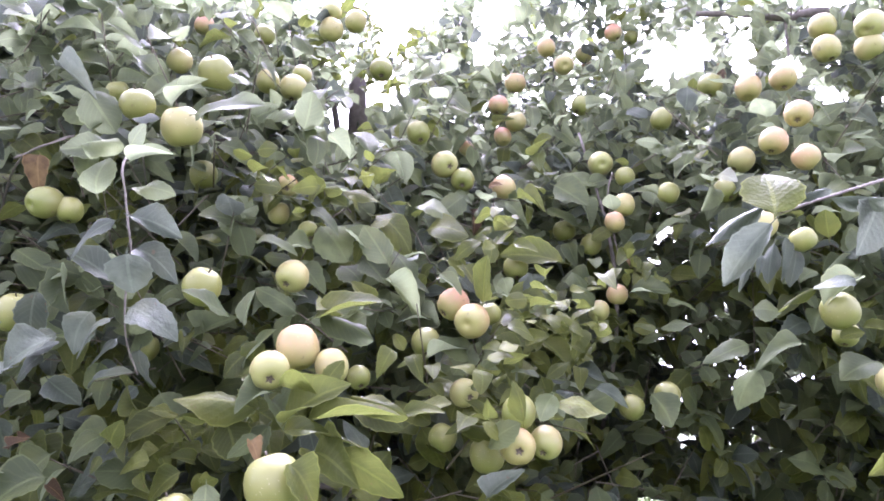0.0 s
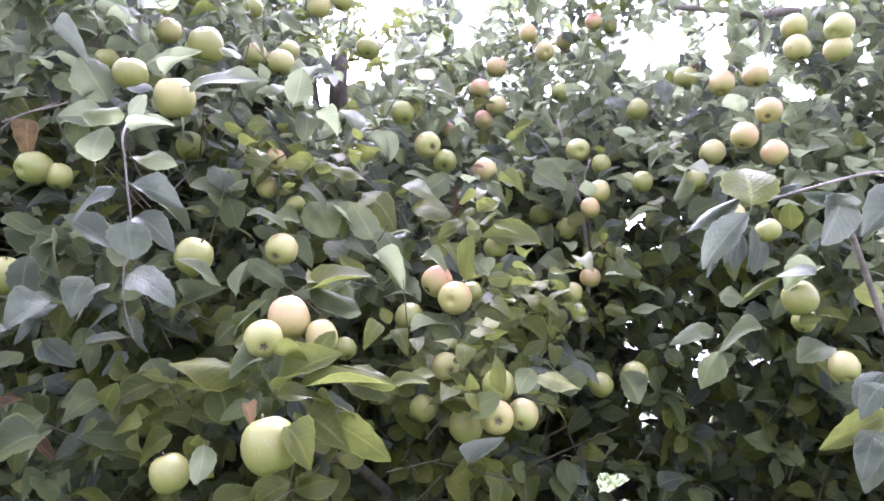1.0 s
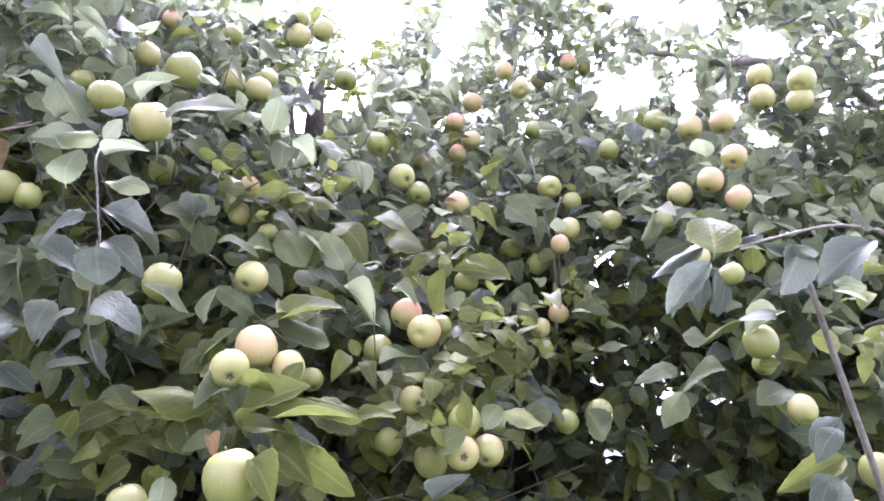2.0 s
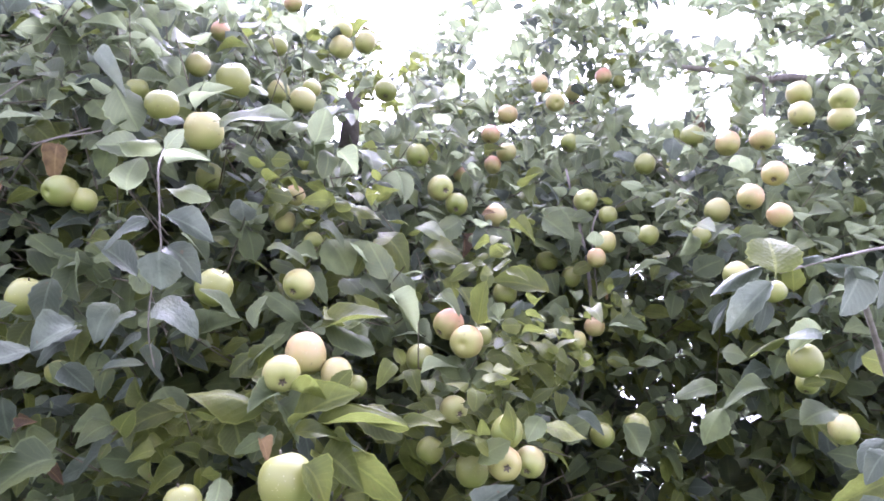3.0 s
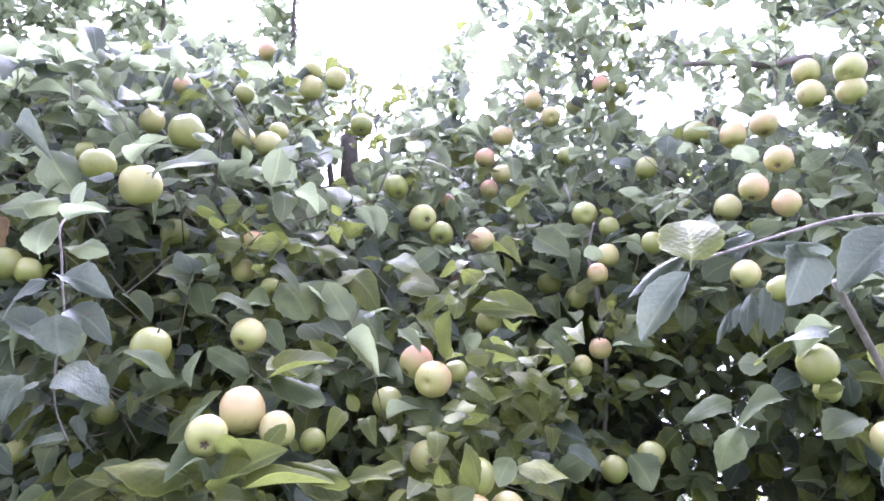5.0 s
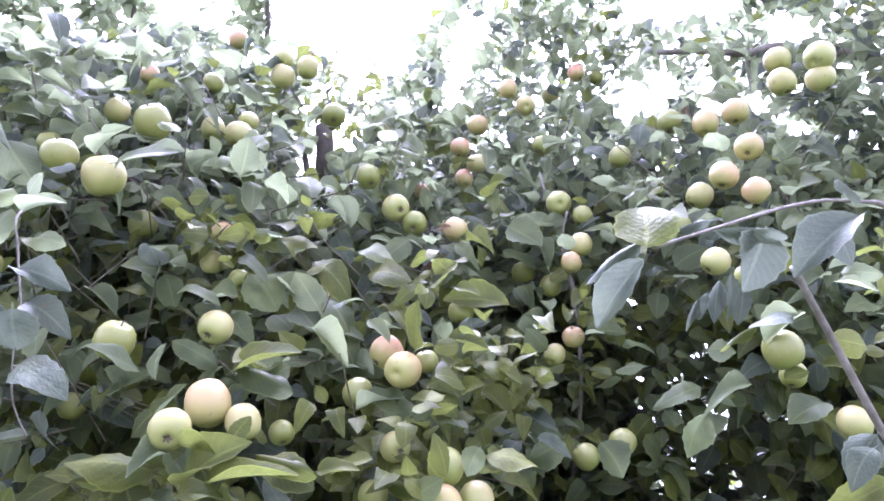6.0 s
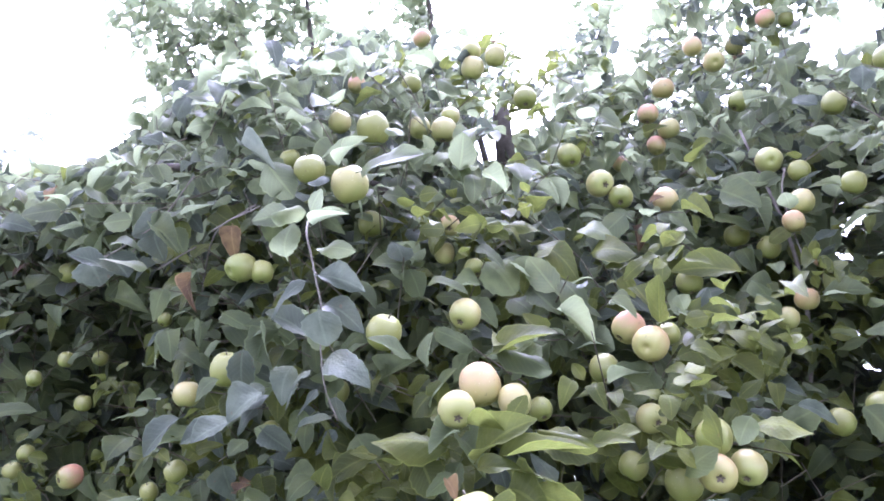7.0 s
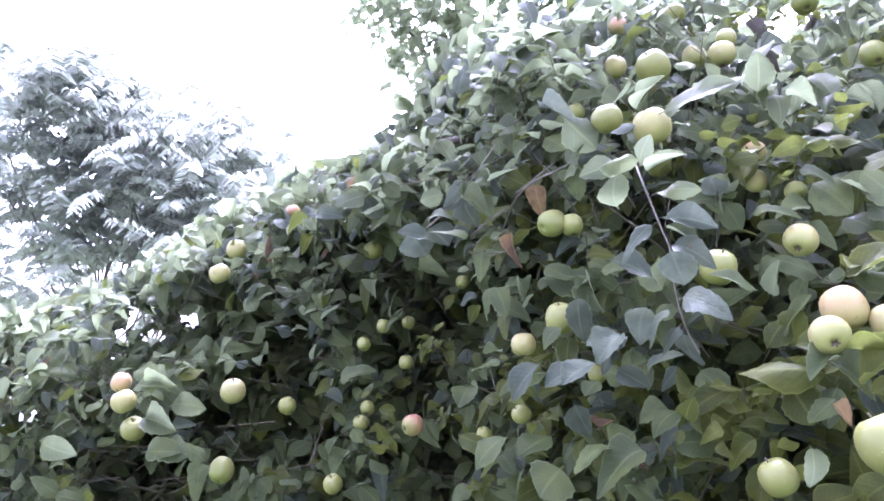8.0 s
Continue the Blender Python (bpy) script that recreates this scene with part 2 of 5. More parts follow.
BENDS = [
    (0.25, 0.18, 0.06, 0.0, 0.3, 0.06), (0.45, -0.20, 0.08, 1.0, -0.4, -0.10), (0.30, 0.42, 0.06, 2.1, 0.5, 0.10), (0.70, 0.15, 0.08, 3.3, -0.3, -0.16),
    (0.35, -0.26, 0.10, 4.0, 0.5, 0.08), (0.55, 0.55, 0.08, 5.2, -0.6, 0.12), (0.80, 0.30, 0.09, 0.7, 0.4, -0.10), (0.40, 0.28, 0.12, 2.7, -0.5, 0.16),
    (0.10, 0.30, 0.08, 1.7, 0.4, -0.12), (0.30, -0.16, 0.06, 4.6, -0.6, 0.06), (0.60, 0.38, 0.09, 5.8, 0.6, -0.12), (0.95, 0.20, 0.08, 2.4, -0.2, 0.10)]
SHAPES = [leaf_shape(*b, 3, PLAIN) for b in BENDS]
FINE = [leaf_shape(*b, 5, TOOTHED) for b in BENDS]
LEAFLETS = [leaf_shape(*b, 3, LEAFLET) for b in BENDS[:3]]
SIMPLE = [leaf_shape(*b, 3, [(0.0, 0.05), (0.2, 0.7), (0.5, 1.0), (0.82, 0.6), (1.0, 0.03)]) for b in BENDS]


def turns_of(direction, normal):
    """Turns of leaves: columns across, along, up."""
    d = direction / np.linalg.norm(direction, axis=1)[:, None]
    n = normal - d * (normal * d).sum(1)[:, None]
    n /= np.linalg.norm(n, axis=1)[:, None] + 1e-9
    return np.stack([np.cross(d, n), d, n], 2)


def leaves_mesh(name, base, turn, length, width, shape, shapes=SHAPES):
    """All the given leaves joined into one mesh."""
    vs, us, fs, at = [], [], [], 0
    for k, (v, uv, f) in enumerate(shapes):
        pick = np.nonzero(shape == k)[0]
        if not len(pick):
            continue
        local = v[None] * np.stack([width[pick], length[pick], length[pick]], 1)[:, None]
        vs.append((np.einsum("nij,nvj->nvi", turn[pick], local) + base[pick][:, None]).reshape(-1, 3))
        us.append(np.tile(uv, (len(pick), 1)))
        fs.append((f[None] + at + len(v) * np.arange(len(pick))[:, None, None]).reshape(-1, 4))
        at += len(v) * len(pick)
    return sheet_mesh(name, np.concatenate(vs), np.concatenate(us), np.concatenate(fs))


LEAF_MESHES = {}


def leaf_mesh(k, mat):
    """The shared mesh of single leaves of one shape and material."""
    if (k, mat.name) not in LEAF_MESHES:
        data = sheet_mesh("leaf", *FINE[k])
        data.materials.append(mat)
        data.polygons.foreach_set("use_smooth", [True] * len(data.polygons))
        LEAF_MESHES[k, mat.name] = data
    return LEAF_MESHES[k, mat.name]


# ---- ground ----
bm = bmesh.new()
R = 2500.0
rings = []
for r in (0.0, 4.0, 8.0, 16.0, 40.0, 150.0, R):
    rings.append([bm.verts.new((r * math.cos(a), r * math.sin(a), 0.05 * noise.noise((r * math.cos(a) * 0.3, r * math.sin(a) * 0.3, 0)) if r < 100 else 0)) for a in (2 * math.pi * k / 32 for k in range(32))] if r else [bm.verts.new((0, 0, 0))])
for k in range(32):
    bm.faces.new((rings[0][0], rings[1][k], rings[1][(k + 1) % 32]))
    for a, b in zip(rings[1:], rings[2:]):
        bm.faces.new((a[k], b[k], b[(k + 1) % 32], a[(k + 1) % 32]))
ground = part("ground", bm, GRASS)
tagged(ground, "rough green meadow grass under the fruit trees", "ground", kind="structure")

# ---- where the crown's leafy face stands: distance ahead at a place across and a height ----
FACE = np.array([
    (-3.4, 0.85, 1.7), (-2.8, 1.15, 2.0), (-2.2, 1.60, 2.2), (-2.0, 1.45, 1.6), (-1.6, 1.75, 1.8), (-1.4, 1.58, 1.55), (-1.56, 1.55, 2.44), (-1.3, 1.75, 2.0), (-0.94, 1.28, 2.31), (-0.82, 1.29, 1.91),
    (-0.9, 1.30, 1.59), (-0.77, 1.20, 2.11), (-0.51, 1.10, 1.80), (-0.5, 1.28, 2.14), (-0.52, 1.50, 2.40), (-0.33, 1.85, 2.70), (-0.23, 1.16, 1.71), (-0.21, 0.98, 1.53),
    (-0.28, 1.31, 1.86), (0.0, 1.60, 2.03), (0.0, 1.82, 2.27), (0.02, 1.37, 1.81), (0.12, 1.20, 1.55), (0.42, 1.65, 1.62), (0.44, 1.80, 1.90), (0.46, 2.0, 2.33),
    (0.25, 2.35, 2.78), (0.64, 2.45, 3.05), (0.58, 1.85, 1.55), (0.85, 1.75, 1.45), (1.1, 1.45, 1.75), (0.78, 1.57, 2.23), (1.12, 1.89, 2.73)])
EYE = np.array((0.0, 0.03, 1.6))


def face_of(x, z):
    d2 = (np.asarray(x)[..., None] - FACE[:, 0]) ** 2 + (np.asarray(z)[..., None] - FACE[:, 2]) ** 2 + 0.008
    w = d2**-1.6
    return (w * FACE[:, 1]).sum(-1) / w.sum(-1)


# The crown's upper outline, and clear lanes through it, as slopes across and up from the place where one stands.
OUTLINE = np.array([(-3.5, 0.50), (-1.8, 0.44), (-1.54, 0.49), (-1.1, 0.56), (-0.88, 0.54), (-0.83, 0.60), (-0.76, 0.67), (-0.6, 0.73), (-0.3, 0.70), (-0.2, 0.67), (0.0, 0.62), (0.06, 0.80), (0.3, 0.90), (2.5, 0.95)])
LANES = [
    (-0.17, 0.79, 0.070, 0.10), (-0.07, 0.71, 0.080, 0.075), (0.0, 0.76, 0.060, 0.08), (-0.080, 0.59, 0.036, 0.040), (-0.092, 0.496, 0.034, 0.028), (-0.165, 0.45, 0.028, 0.024),
    (0.08, 0.63, 0.034, 0.034), (0.106, 0.68, 0.030, 0.040), (0.057, 0.57, 0.016, 0.035), (0.355, 0.545, 0.046, 0.032), (0.395, 0.565, 0.030, 0.040), (0.474, 0.555, 0.022, 0.044), (0.614, 0.67, 0.045, 0.035),
    (0.403, 0.715, 0.065, 0.030), (0.50, 0.72, 0.050, 0.030), (0.607, 0.492, 0.030, 0.020), (0.551, 0.538, 0.020, 0.022), (0.394, 0.429, 0.020, 0.010), (0.316, 0.226, 0.008, 0.012), (0.352, 0.148, 0.006, 0.005), (-0.131, 0.47, 0.015, 0.04),
    (0.367, 0.217, 0.007, 0.007), (0.36, 0.103, 0.014, 0.006), (0.44, 0.045, 0.010, 0.004), (0.40, 0.05, 0.009, 0.005), (0.47, 0.02, 0.008, 0.004), (0.345, 0.19, 0.007, 0.008), (0.325, 0.075, 0.012, 0.006), (-0.085, -0.035, 0.010, 0.014), (0.285, -0.125, 0.032, 0.026), (-1.685, 0.317, 0.05, 0.025), (-1.483, 0.286, 0.04, 0.025), (-1.784, 0.272, 0.05, 0.025), (-1.639, 0.252, 0.05, 0.022), (-2.05, 0.15, 0.06, 0.02), (-2.33, 0.11, 0.07, 0.035), (0.334, 0.024, 0.016, 0.005), (0.307, -0.015, 0.008, 0.005), (0.376, 0.002, 0.007, 0.007), (-0.12, 0.062, 0.010, 0.007)]


def slopes(p):
    away = np.maximum(p[:, 1] - EYE[1], 0.2)
    return (p[:, 0] - EYE[0]) / away, (p[:, 2] - EYE[2]) / away


def in_crown(p, rng):
    """Which places lie under the outline and beside the lanes."""
    u, v = slopes(p)
    keep = v < np.interp(u, OUTLINE[:, 0], OUTLINE[:, 1]) + 0.05 * (rng.random(len(p)) - 0.6)
    thin = np.where((u > 0.26) & (u < 0.47) & (v < 0.30), 0.90, np.where(u < -1.05, 0.90, np.where((v > 0.42) & (u > -0.3), 0.68, 0.96)))
    thin = np.where((v < 0.02) & ((u < 0.26) | (u > 0.47)), 1.0, thin)
    keep &= rng.random(len(p)) < thin**0.5
    for cu, cv, ru, rv in LANES:
        keep &= ((u - cu) / ru) ** 2 + ((v - cv) / rv) ** 2 > 0.75 + 0.7 * rng.random(len(p))
    return keep


def shoots(rng, roots, heading, count, size, droop=0.16, lift=1.0):
    """Leafy shoots: from each root along its heading, leaves in a spiral. Gives leaves, and the shoots' lines."""
    base, way, normal, lines = [], [], [], []
    for r, h in zip(roots, heading):
        h = h / np.linalg.norm(h)
        n = int(rng.integers(count[0], count[1]))
        step = rng.uniform(0.018, 0.030)
        bendy = rng.normal(0, 0.25, 3)
        a = np.cross(h, (0.3, 0.2, 0.93))
        a /= np.linalg.norm(a)
        b = np.cross(h, a)
        turn, p, line = rng.uniform(0, 6.28), r.copy(), [r.copy()]
        for k in range(n):
            h = h + bendy * 0.05 + np.array((0, 0, -0.02))
            h /= np.linalg.norm(h)
            p = p + h * step
            turn += 2.4
            out = math.cos(turn) * a + math.sin(turn) * b
            d = (0.45 * h + 0.85 * out) * (1.0, 0.9, 0.65) + np.array((0, -0.12, -droop)) + rng.normal(0, 0.2, 3)
            base.append(p.copy())
            way.append(d)
            normal.append(np.array((0.0, -0.55, lift)) + 0.25 * h + rng.normal(0, 0.42, 3))
        line.append(p.copy())
        lines.append(line)
    m = len(base)
    length = size * rng.uniform(0.65, 1.35, m)
    return np.array(base), turns_of(np.array(way), np.array(normal)), length, length * rng.uniform(0.56, 0.76, m), rng.integers(0, len(SHAPES), m), lines


def twig_mesh(name, lines, r0, r1):
    """Thin three-sided stems, all joined."""
    a, b = np.array([l[0] for l in lines]), np.array([l[-1] for l in lines])
    d = b - a
    d /= np.linalg.norm(d, axis=1)[:, None] + 1e-9
    s = np.cross(d, (0.2, 0.3, 0.93))
    s /= np.linalg.norm(s, axis=1)[:, None]
    o = np.cross(d, s)
    ring = [math.cos(2.0944 * k) * s + math.sin(2.0944 * k) * o for k in range(3)]
    v = np.stack([a + r0 * ring[k] for k in range(3)] + [b + r1 * ring[k] for k in range(3)], 1).reshape(-1, 3)
    f = np.array([(0, 1, 4, 3), (1, 2, 5, 4), (2, 0, 3, 5)])
    f = (f[None] + 6 * np.arange(len(a))[:, None, None]).reshape(-1, 4)
    return sheet_mesh(name, v, np.zeros((len(v), 2)), f)


# ---- apples ----
def apple_body(seed, squat):
    """Turned apple of diameter 1: stem hollow above, ribbed calyx basin below."""
    rnd = random.Random(seed)
    profile = [(0.0, 0.35), (0.05, 0.36), (0.11, 0.415), (0.20, 0.445), (0.31, 0.400), (0.41, 0.30), (0.475, 0.16), (0.50, 0.0), (0.48, -0.15), (0.42, -0.28), (0.33, -0.38), (0.22, -0.435), (0.13, -0.440), (0.07, -0.405), (0.0, -0.385)]
    bm = bmesh.new()
    rings, sides = [], 22
    lean = [rnd.uniform(-0.03, 0.03) for _ in range(3)]
    for r, z in profile:
        ring = []
        for k in range(sides if r else 1):
            a = 2 * math.pi * k / sides
            rib = 1 + 0.035 * math.cos(5 * a + seed) * max(0.0, -z - 0.05) * 2 + lean[0] * math.cos(a) + lean[1] * math.sin(2 * a)
            ring.append(bm.verts.new((r * rib * math.cos(a), r * rib * math.sin(a), z * squat * (1 + lean[2] * math.sin(a)))))
        rings.append(ring)
    for a, b in zip(rings, rings[1:]):
        for k in range(sides):
            j = (k + 1) % sides
            if len(a) == 1:
                bm.faces.new((a[0], b[k], b[j]))
            elif len(b) == 1:
                bm.faces.new((a[k], b[0], a[j]))
            else:
                bm.faces.new((a[k], b[k], b[j], a[j]))
    bmesh.ops.recalc_face_normals(bm, faces=bm.faces)
    data = bpy.data.meshes.new("flesh")
    bm.to_mesh(data)
    bm.free()
    return data


def calyx_mesh():
    bm = bmesh.new()
    for k in range(5):
        a = 2 * math.pi * k / 5
        c, s = math.cos(a), math.sin(a)
        pts = [(0.012, -0.036, -0.392), (0.012, 0.036, -0.392), (0.092, 0.028, -0.452), (0.125, 0.0, -0.452), (0.092, -0.028, -0.452)]
        lower = [bm.verts.new((x * c - y * s, x * s + y * c, z)) for x, y, z in pts]
        upper = [bm.verts.new((x * c - y * s, x * s + y * c, z - 0.012)) for x, y, z in pts]
        bm.faces.new(lower)
        bm.faces.new(upper[::-1])
        for i in range(5):
            j = (i + 1) % 5
            bm.faces.new((lower[j], lower[i], upper[i], upper[j]))
    bmesh.ops.recalc_face_normals(bm, faces=bm.faces)
    data = bpy.data.meshes.new("calyx")
    bm.to_mesh(data)
    bm.free()
    data.materials.append(CALYX)
    return data


def stem_mesh():
    bm = tube(bmesh.new(), [(0, 0, 0.29), (0.01, 0.0, 0.40), (0.05, 0.02, 0.56)], 0.018, 0.024, 6, 3)
    data = bpy.data.meshes.new("stem")
    bm.to_mesh(data)
    bm.free()
    data.materials.append(SHOOT)
    return data


BODIES = {}
for tone, skin in enumerate(SKINS):
    for variant, squat in enumerate((0.96, 1.04, 1.12)):
        data = apple_body(7 * tone + variant, squat)
        data.materials.append(skin)
        data.polygons.foreach_set("use_smooth", [True] * len(data.polygons))
        BODIES[tone, variant] = data
CALYX_MESH, STEM_MESH = calyx_mesh(), stem_mesh()
APPLES = []
APPLE_LABELS = ("green apple hanging among leaves on its twig", "pale creamy yellow apple hanging among leaves", "yellow-green apple with a faint pink flush on its twig", "yellow-green apple with a red cheek on its twig")
apple_dice = random.Random(5)


def apple(x, y, z, size, blush, eye_out=False, open_to=0.5):
    """A hanging apple; eye_out: tipped so that its dry eye faces outward; open_to: how much of it the leaves leave free."""
    tone = 0 if blush < 0.04 else 1 if blush < 0.18 else 2 if blush < 0.5 else 3
    ob = thing("apple", (x, y, z), APPLE_LABELS[tone], "apple", "apples on the tree")
    rnd = apple_dice
    if eye_out:
        turn = Euler((radians(-62 + rnd.uniform(-14, 14)), radians(rnd.uniform(-15, 15)), radians(rnd.uniform(-25, 25))))
    else:
        turn = Euler((radians(rnd.uniform(-48, 6)), radians(rnd.uniform(-25, 25)), radians(rnd.uniform(-180, 180))))
    ob.rotation_euler = turn
    ob.scale = (size, size, size)
    part("flesh", BODIES[tone, rnd.randrange(3)], None, ob)
    part("calyx", CALYX_MESH, None, ob, "dry brown calyx", smooth=False)
    part("stem", STEM_MESH, None, ob)
    APPLES.append((x, y, z, open_to * size))
    return ob


apple(-0.231, 1.164, 1.709, 0.069, 0.25)
apple(-0.254, 1.085, 1.668, 0.059, 0.15, True)
apple(-0.501, 1.278, 2.142, 0.080, 0.05)
apple(-0.392, 1.693, 2.433, 0.071, 0.05)
apple(0.022, 1.370, 1.812, 0.062, 0.55)
apple(0.056, 1.320, 1.773, 0.065, 0.35, True)
apple(0.002, 1.822, 2.269, 0.074, 0.10, True)
apple(0.041, 1.334, 1.643, 0.054, 0.10, True)
apple(0.465, 1.985, 2.332, 0.074, 0.10, True)
apple(0.256, 2.352, 2.782, 0.078, 0.30)
apple(-0.280, 1.314, 1.856, 0.061, 0.15, True)
apple(-0.417, 1.225, 1.820, 0.067, 0.00)
apple(-0.764, 1.309, 2.000, 0.063, 0.00, True)
apple(-0.031, 1.376, 1.740, 0.056, 0.00)
apple(-0.459, 1.692, 2.451, 0.061, 0.05)
apple(-0.524, 1.499, 2.370, 0.080, 0.00)
apple(-0.070, 1.820, 2.361, 0.066, 0.00)
apple(0.440, 1.776, 1.902, 0.055, 0.40)
apple(0.353, 1.998, 2.129, 0.068, 0.00)
apple(0.671, 1.206, 1.775, 0.063, 0.00)
apple(-0.329, 1.854, 2.699, 0.071, 0.10)
apple(0.160, 1.792, 2.193, 0.065, 0.25)
apple(-1.415, 1.605, 1.578, 0.064, 0.90, True)
apple(-1.973, 1.413, 1.739, 0.080, 0.05)
apple(-2.259, 1.698, 2.307, 0.080, 0.10)
apple(-2.091, 1.455, 1.494, 0.080, 0.00)
apple(-1.659, 1.802, 2.194, 0.073, 0.00)
apple(-0.905, 1.320, 1.588, 0.046, 0.00)
apple(-1.987, 1.662, 1.680, 0.063, 0.00)
apple(-0.261, 1.870, 2.736, 0.064, 0.10)
apple(-0.533, 2.047, 2.960, 0.064, 0.50, open_to=0.3)
apple(-0.377, 1.722, 2.486, 0.051, 0.10, True)
apple(-0.621, 1.518, 2.414, 0.059, 0.05)
apple(-0.591, 1.279, 2.189, 0.067, 0.00, open_to=0.3)
apple(-0.581, 1.622, 2.168, 0.065, 0.00)
apple(-0.186, 1.905, 2.597, 0.070, 0.00, open_to=0.3)
apple(0.051, 1.827, 2.226, 0.066, 0.00)
apple(0.190, 2.289, 2.665, 0.071, 0.80)
apple(0.198, 2.246, 2.529, 0.061, 0.70)
apple(0.066, 1.970, 2.375, 0.044, 1.00)
apple(0.427, 2.298, 2.826, 0.073, 0.20, True)
apple(0.372, 2.330, 2.914, 0.066, 0.20)
apple(0.581, 2.659, 3.068, 0.075, 0.10)
apple(0.641, 2.410, 3.020, 0.064, 0.50)
apple(0.697, 2.910, 3.577, 0.080, 0.00, open_to=0.3)
apple(0.662, 2.005, 2.483, 0.064, 0.00, open_to=0.3)
apple(0.455, 2.173, 2.608, 0.067, 0.00, open_to=0.3)
apple(0.521, 1.934, 2.273, 0.057, 0.00)
apple(0.606, 1.824, 2.187, 0.059, 0.00)
apple(0.498, 1.877, 2.170, 0.061, 0.10)
apple(0.462, 1.843, 2.111, 0.053, 0.20)
apple(0.422, 1.971, 2.080, 0.060, 0.00)
apple(0.164, 1.569, 1.928, 0.057, 0.00)
apple(-0.278, 1.421, 1.972, 0.044, 0.00)
apple(-0.149, 1.296, 1.669, 0.044, 0.00)
apple(0.094, 1.410, 1.799, 0.047, 0.00)
apple(0.128, 1.228, 1.608, 0.057, 0.00)
apple(0.390, 1.767, 1.858, 0.052, 0.05)
apple(0.422, 1.630, 1.621, 0.057, 0.00)
apple(0.496, 1.607, 1.648, 0.057, 0.00)
apple(0.845, 2.063, 2.624, 0.080, 0.00, open_to=0.3)
apple(0.899, 1.922, 2.545, 0.075, 0.20)
apple(0.242, 2.227, 2.574, 0.072, 0.10)
apple(-1.685, 1.731, 1.643, 0.049, 0.00)
apple(-1.316, 1.819, 2.015, 0.044, 0.00)
apple(-1.607, 1.904, 1.927, 0.049, 0.00)
apple(-1.527, 1.755, 1.776, 0.048, 0.00)
apple(-0.743, 1.233, 1.775, 0.064, 0.00)
apple(-0.855, 1.272, 1.737, 0.057, 0.10)
apple(-0.208, 0.962, 1.518, 0.077, 0.02)
apple(0.778, 1.572, 2.233, 0.064, 0.20)
apple(0.879, 1.684, 2.454, 0.068, 0.35)
apple(0.848, 1.579, 2.306, 0.064, 0.20)
apple(0.821, 1.519, 2.172, 0.059, 0.35)
apple(0.832, 1.869, 2.299, 0.073, 0.05)
apple(0.725, 1.556, 2.023, 0.061, 0.10)
apple(1.126, 1.895, 2.730, 0.080, 0.05)
apple(1.113, 1.868, 2.642, 0.079, 0.10)
apple(1.093, 1.653, 2.525, 0.072, 0.10)
apple(1.090, 1.633, 2.575, 0.075, 0.15)
apple(0.736, 1.764, 2.175, 0.062, 0.00)
apple(0.694, 1.337, 1.933, 0.050, 0.00)
apple(0.124, 1.205, 1.555, 0.060, 0.40, True)
apple(0.176, 1.248, 1.559, 0.055, 0.10, True)
apple(0.080, 1.302, 1.536, 0.061, 0.00)
apple(0.002, 1.346, 1.564, 0.051, 0.00)
apple(-0.345, 1.493, 2.096, 0.050, 0.60, True)
apple(-0.350, 1.457, 2.022, 0.046, 0.10)
apple(-0.724, 1.327, 1.990, 0.051, 0.00)
apple(-0.175, 1.163, 1.679, 0.054, 0.10)
apple(-2.350, 1.266, 1.810, 0.068, 0.40)
apple(-2.262, 1.219, 1.742, 0.080, 0.05)
apple(-2.253, 1.248, 1.654, 0.079, 0.00)
apple(-1.687, 1.540, 1.427, 0.059, 0.00)
apple(-1.678, 1.682, 1.597, 0.052, 0.00)
apple(-2.239, 1.596, 2.196, 0.080, 0.10)
apple(-1.892, 1.647, 2.366, 0.053, 0.80)
apple(-1.643, 1.801, 1.916, 0.047, 0.00)
apple(-1.649, 1.693, 1.852, 0.045, 0.00)
apple(-1.550, 1.758, 2.293, 0.047, 0.00, open_to=0.3)
apple(-0.714, 1.434, 2.294, 0.050, 0.00, open_to=0.3)
apple(0.904, 1.460, 1.669, 0.062, 0.05)
apple(-0.754, 1.432, 1.659, 0.049, 0.00)
apple(-0.642, 1.696, 2.618, 0.050, 0.80, open_to=0.3)
apple(-0.499, 1.773, 2.634, 0.059, 0.00, open_to=0.3)
apple(-0.333, 1.863, 2.761, 0.062, 0.10, open_to=0.3)
apple(0.749, 2.546, 3.082, 0.058, 0.00, open_to=0.3)
apple(0.868, 2.851, 3.524, 0.066, 0.00, open_to=0.3)
apple(-1.164, 1.589, 1.534, 0.044, 0.00)
apple(0.883, 1.295, 1.468, 0.064, 0.00)
apple(0.923, 1.272, 1.553, 0.064, 0.00)
apple(0.706, 1.258, 1.742, 0.044, 0.00)
apple(-0.621, 1.496, 1.739, 0.053, 0.00)
apple(-0.354, 1.020, 1.474, 0.055, 0.00)
FRUIT = np.array(APPLES)


def clear_of_fruit(p, rng, things=None, wide=(0.74, 0.5)):
    """Which leaf places leave the fruit in the open: none inside an apple, few right before it."""
    keep = np.ones(len(p), bool)
    for x, y, z, r in FRUIT if things is None else things:
        c = np.array((x, y, z))
        d = c - EYE
        far = np.linalg.norm(d)
        d /= far
        q = p - EYE
        along = q @ d
        off = np.linalg.norm(q - along[:, None] * d, axis=1)
        keep &= ~((along < far + 0.3 * r) & (along > 0.3) & (off < r * (wide[0] + wide[1] * rng.random(len(p)))))
        keep &= np.linalg.norm(p - c, axis=1) > r * 1.05
    return keep


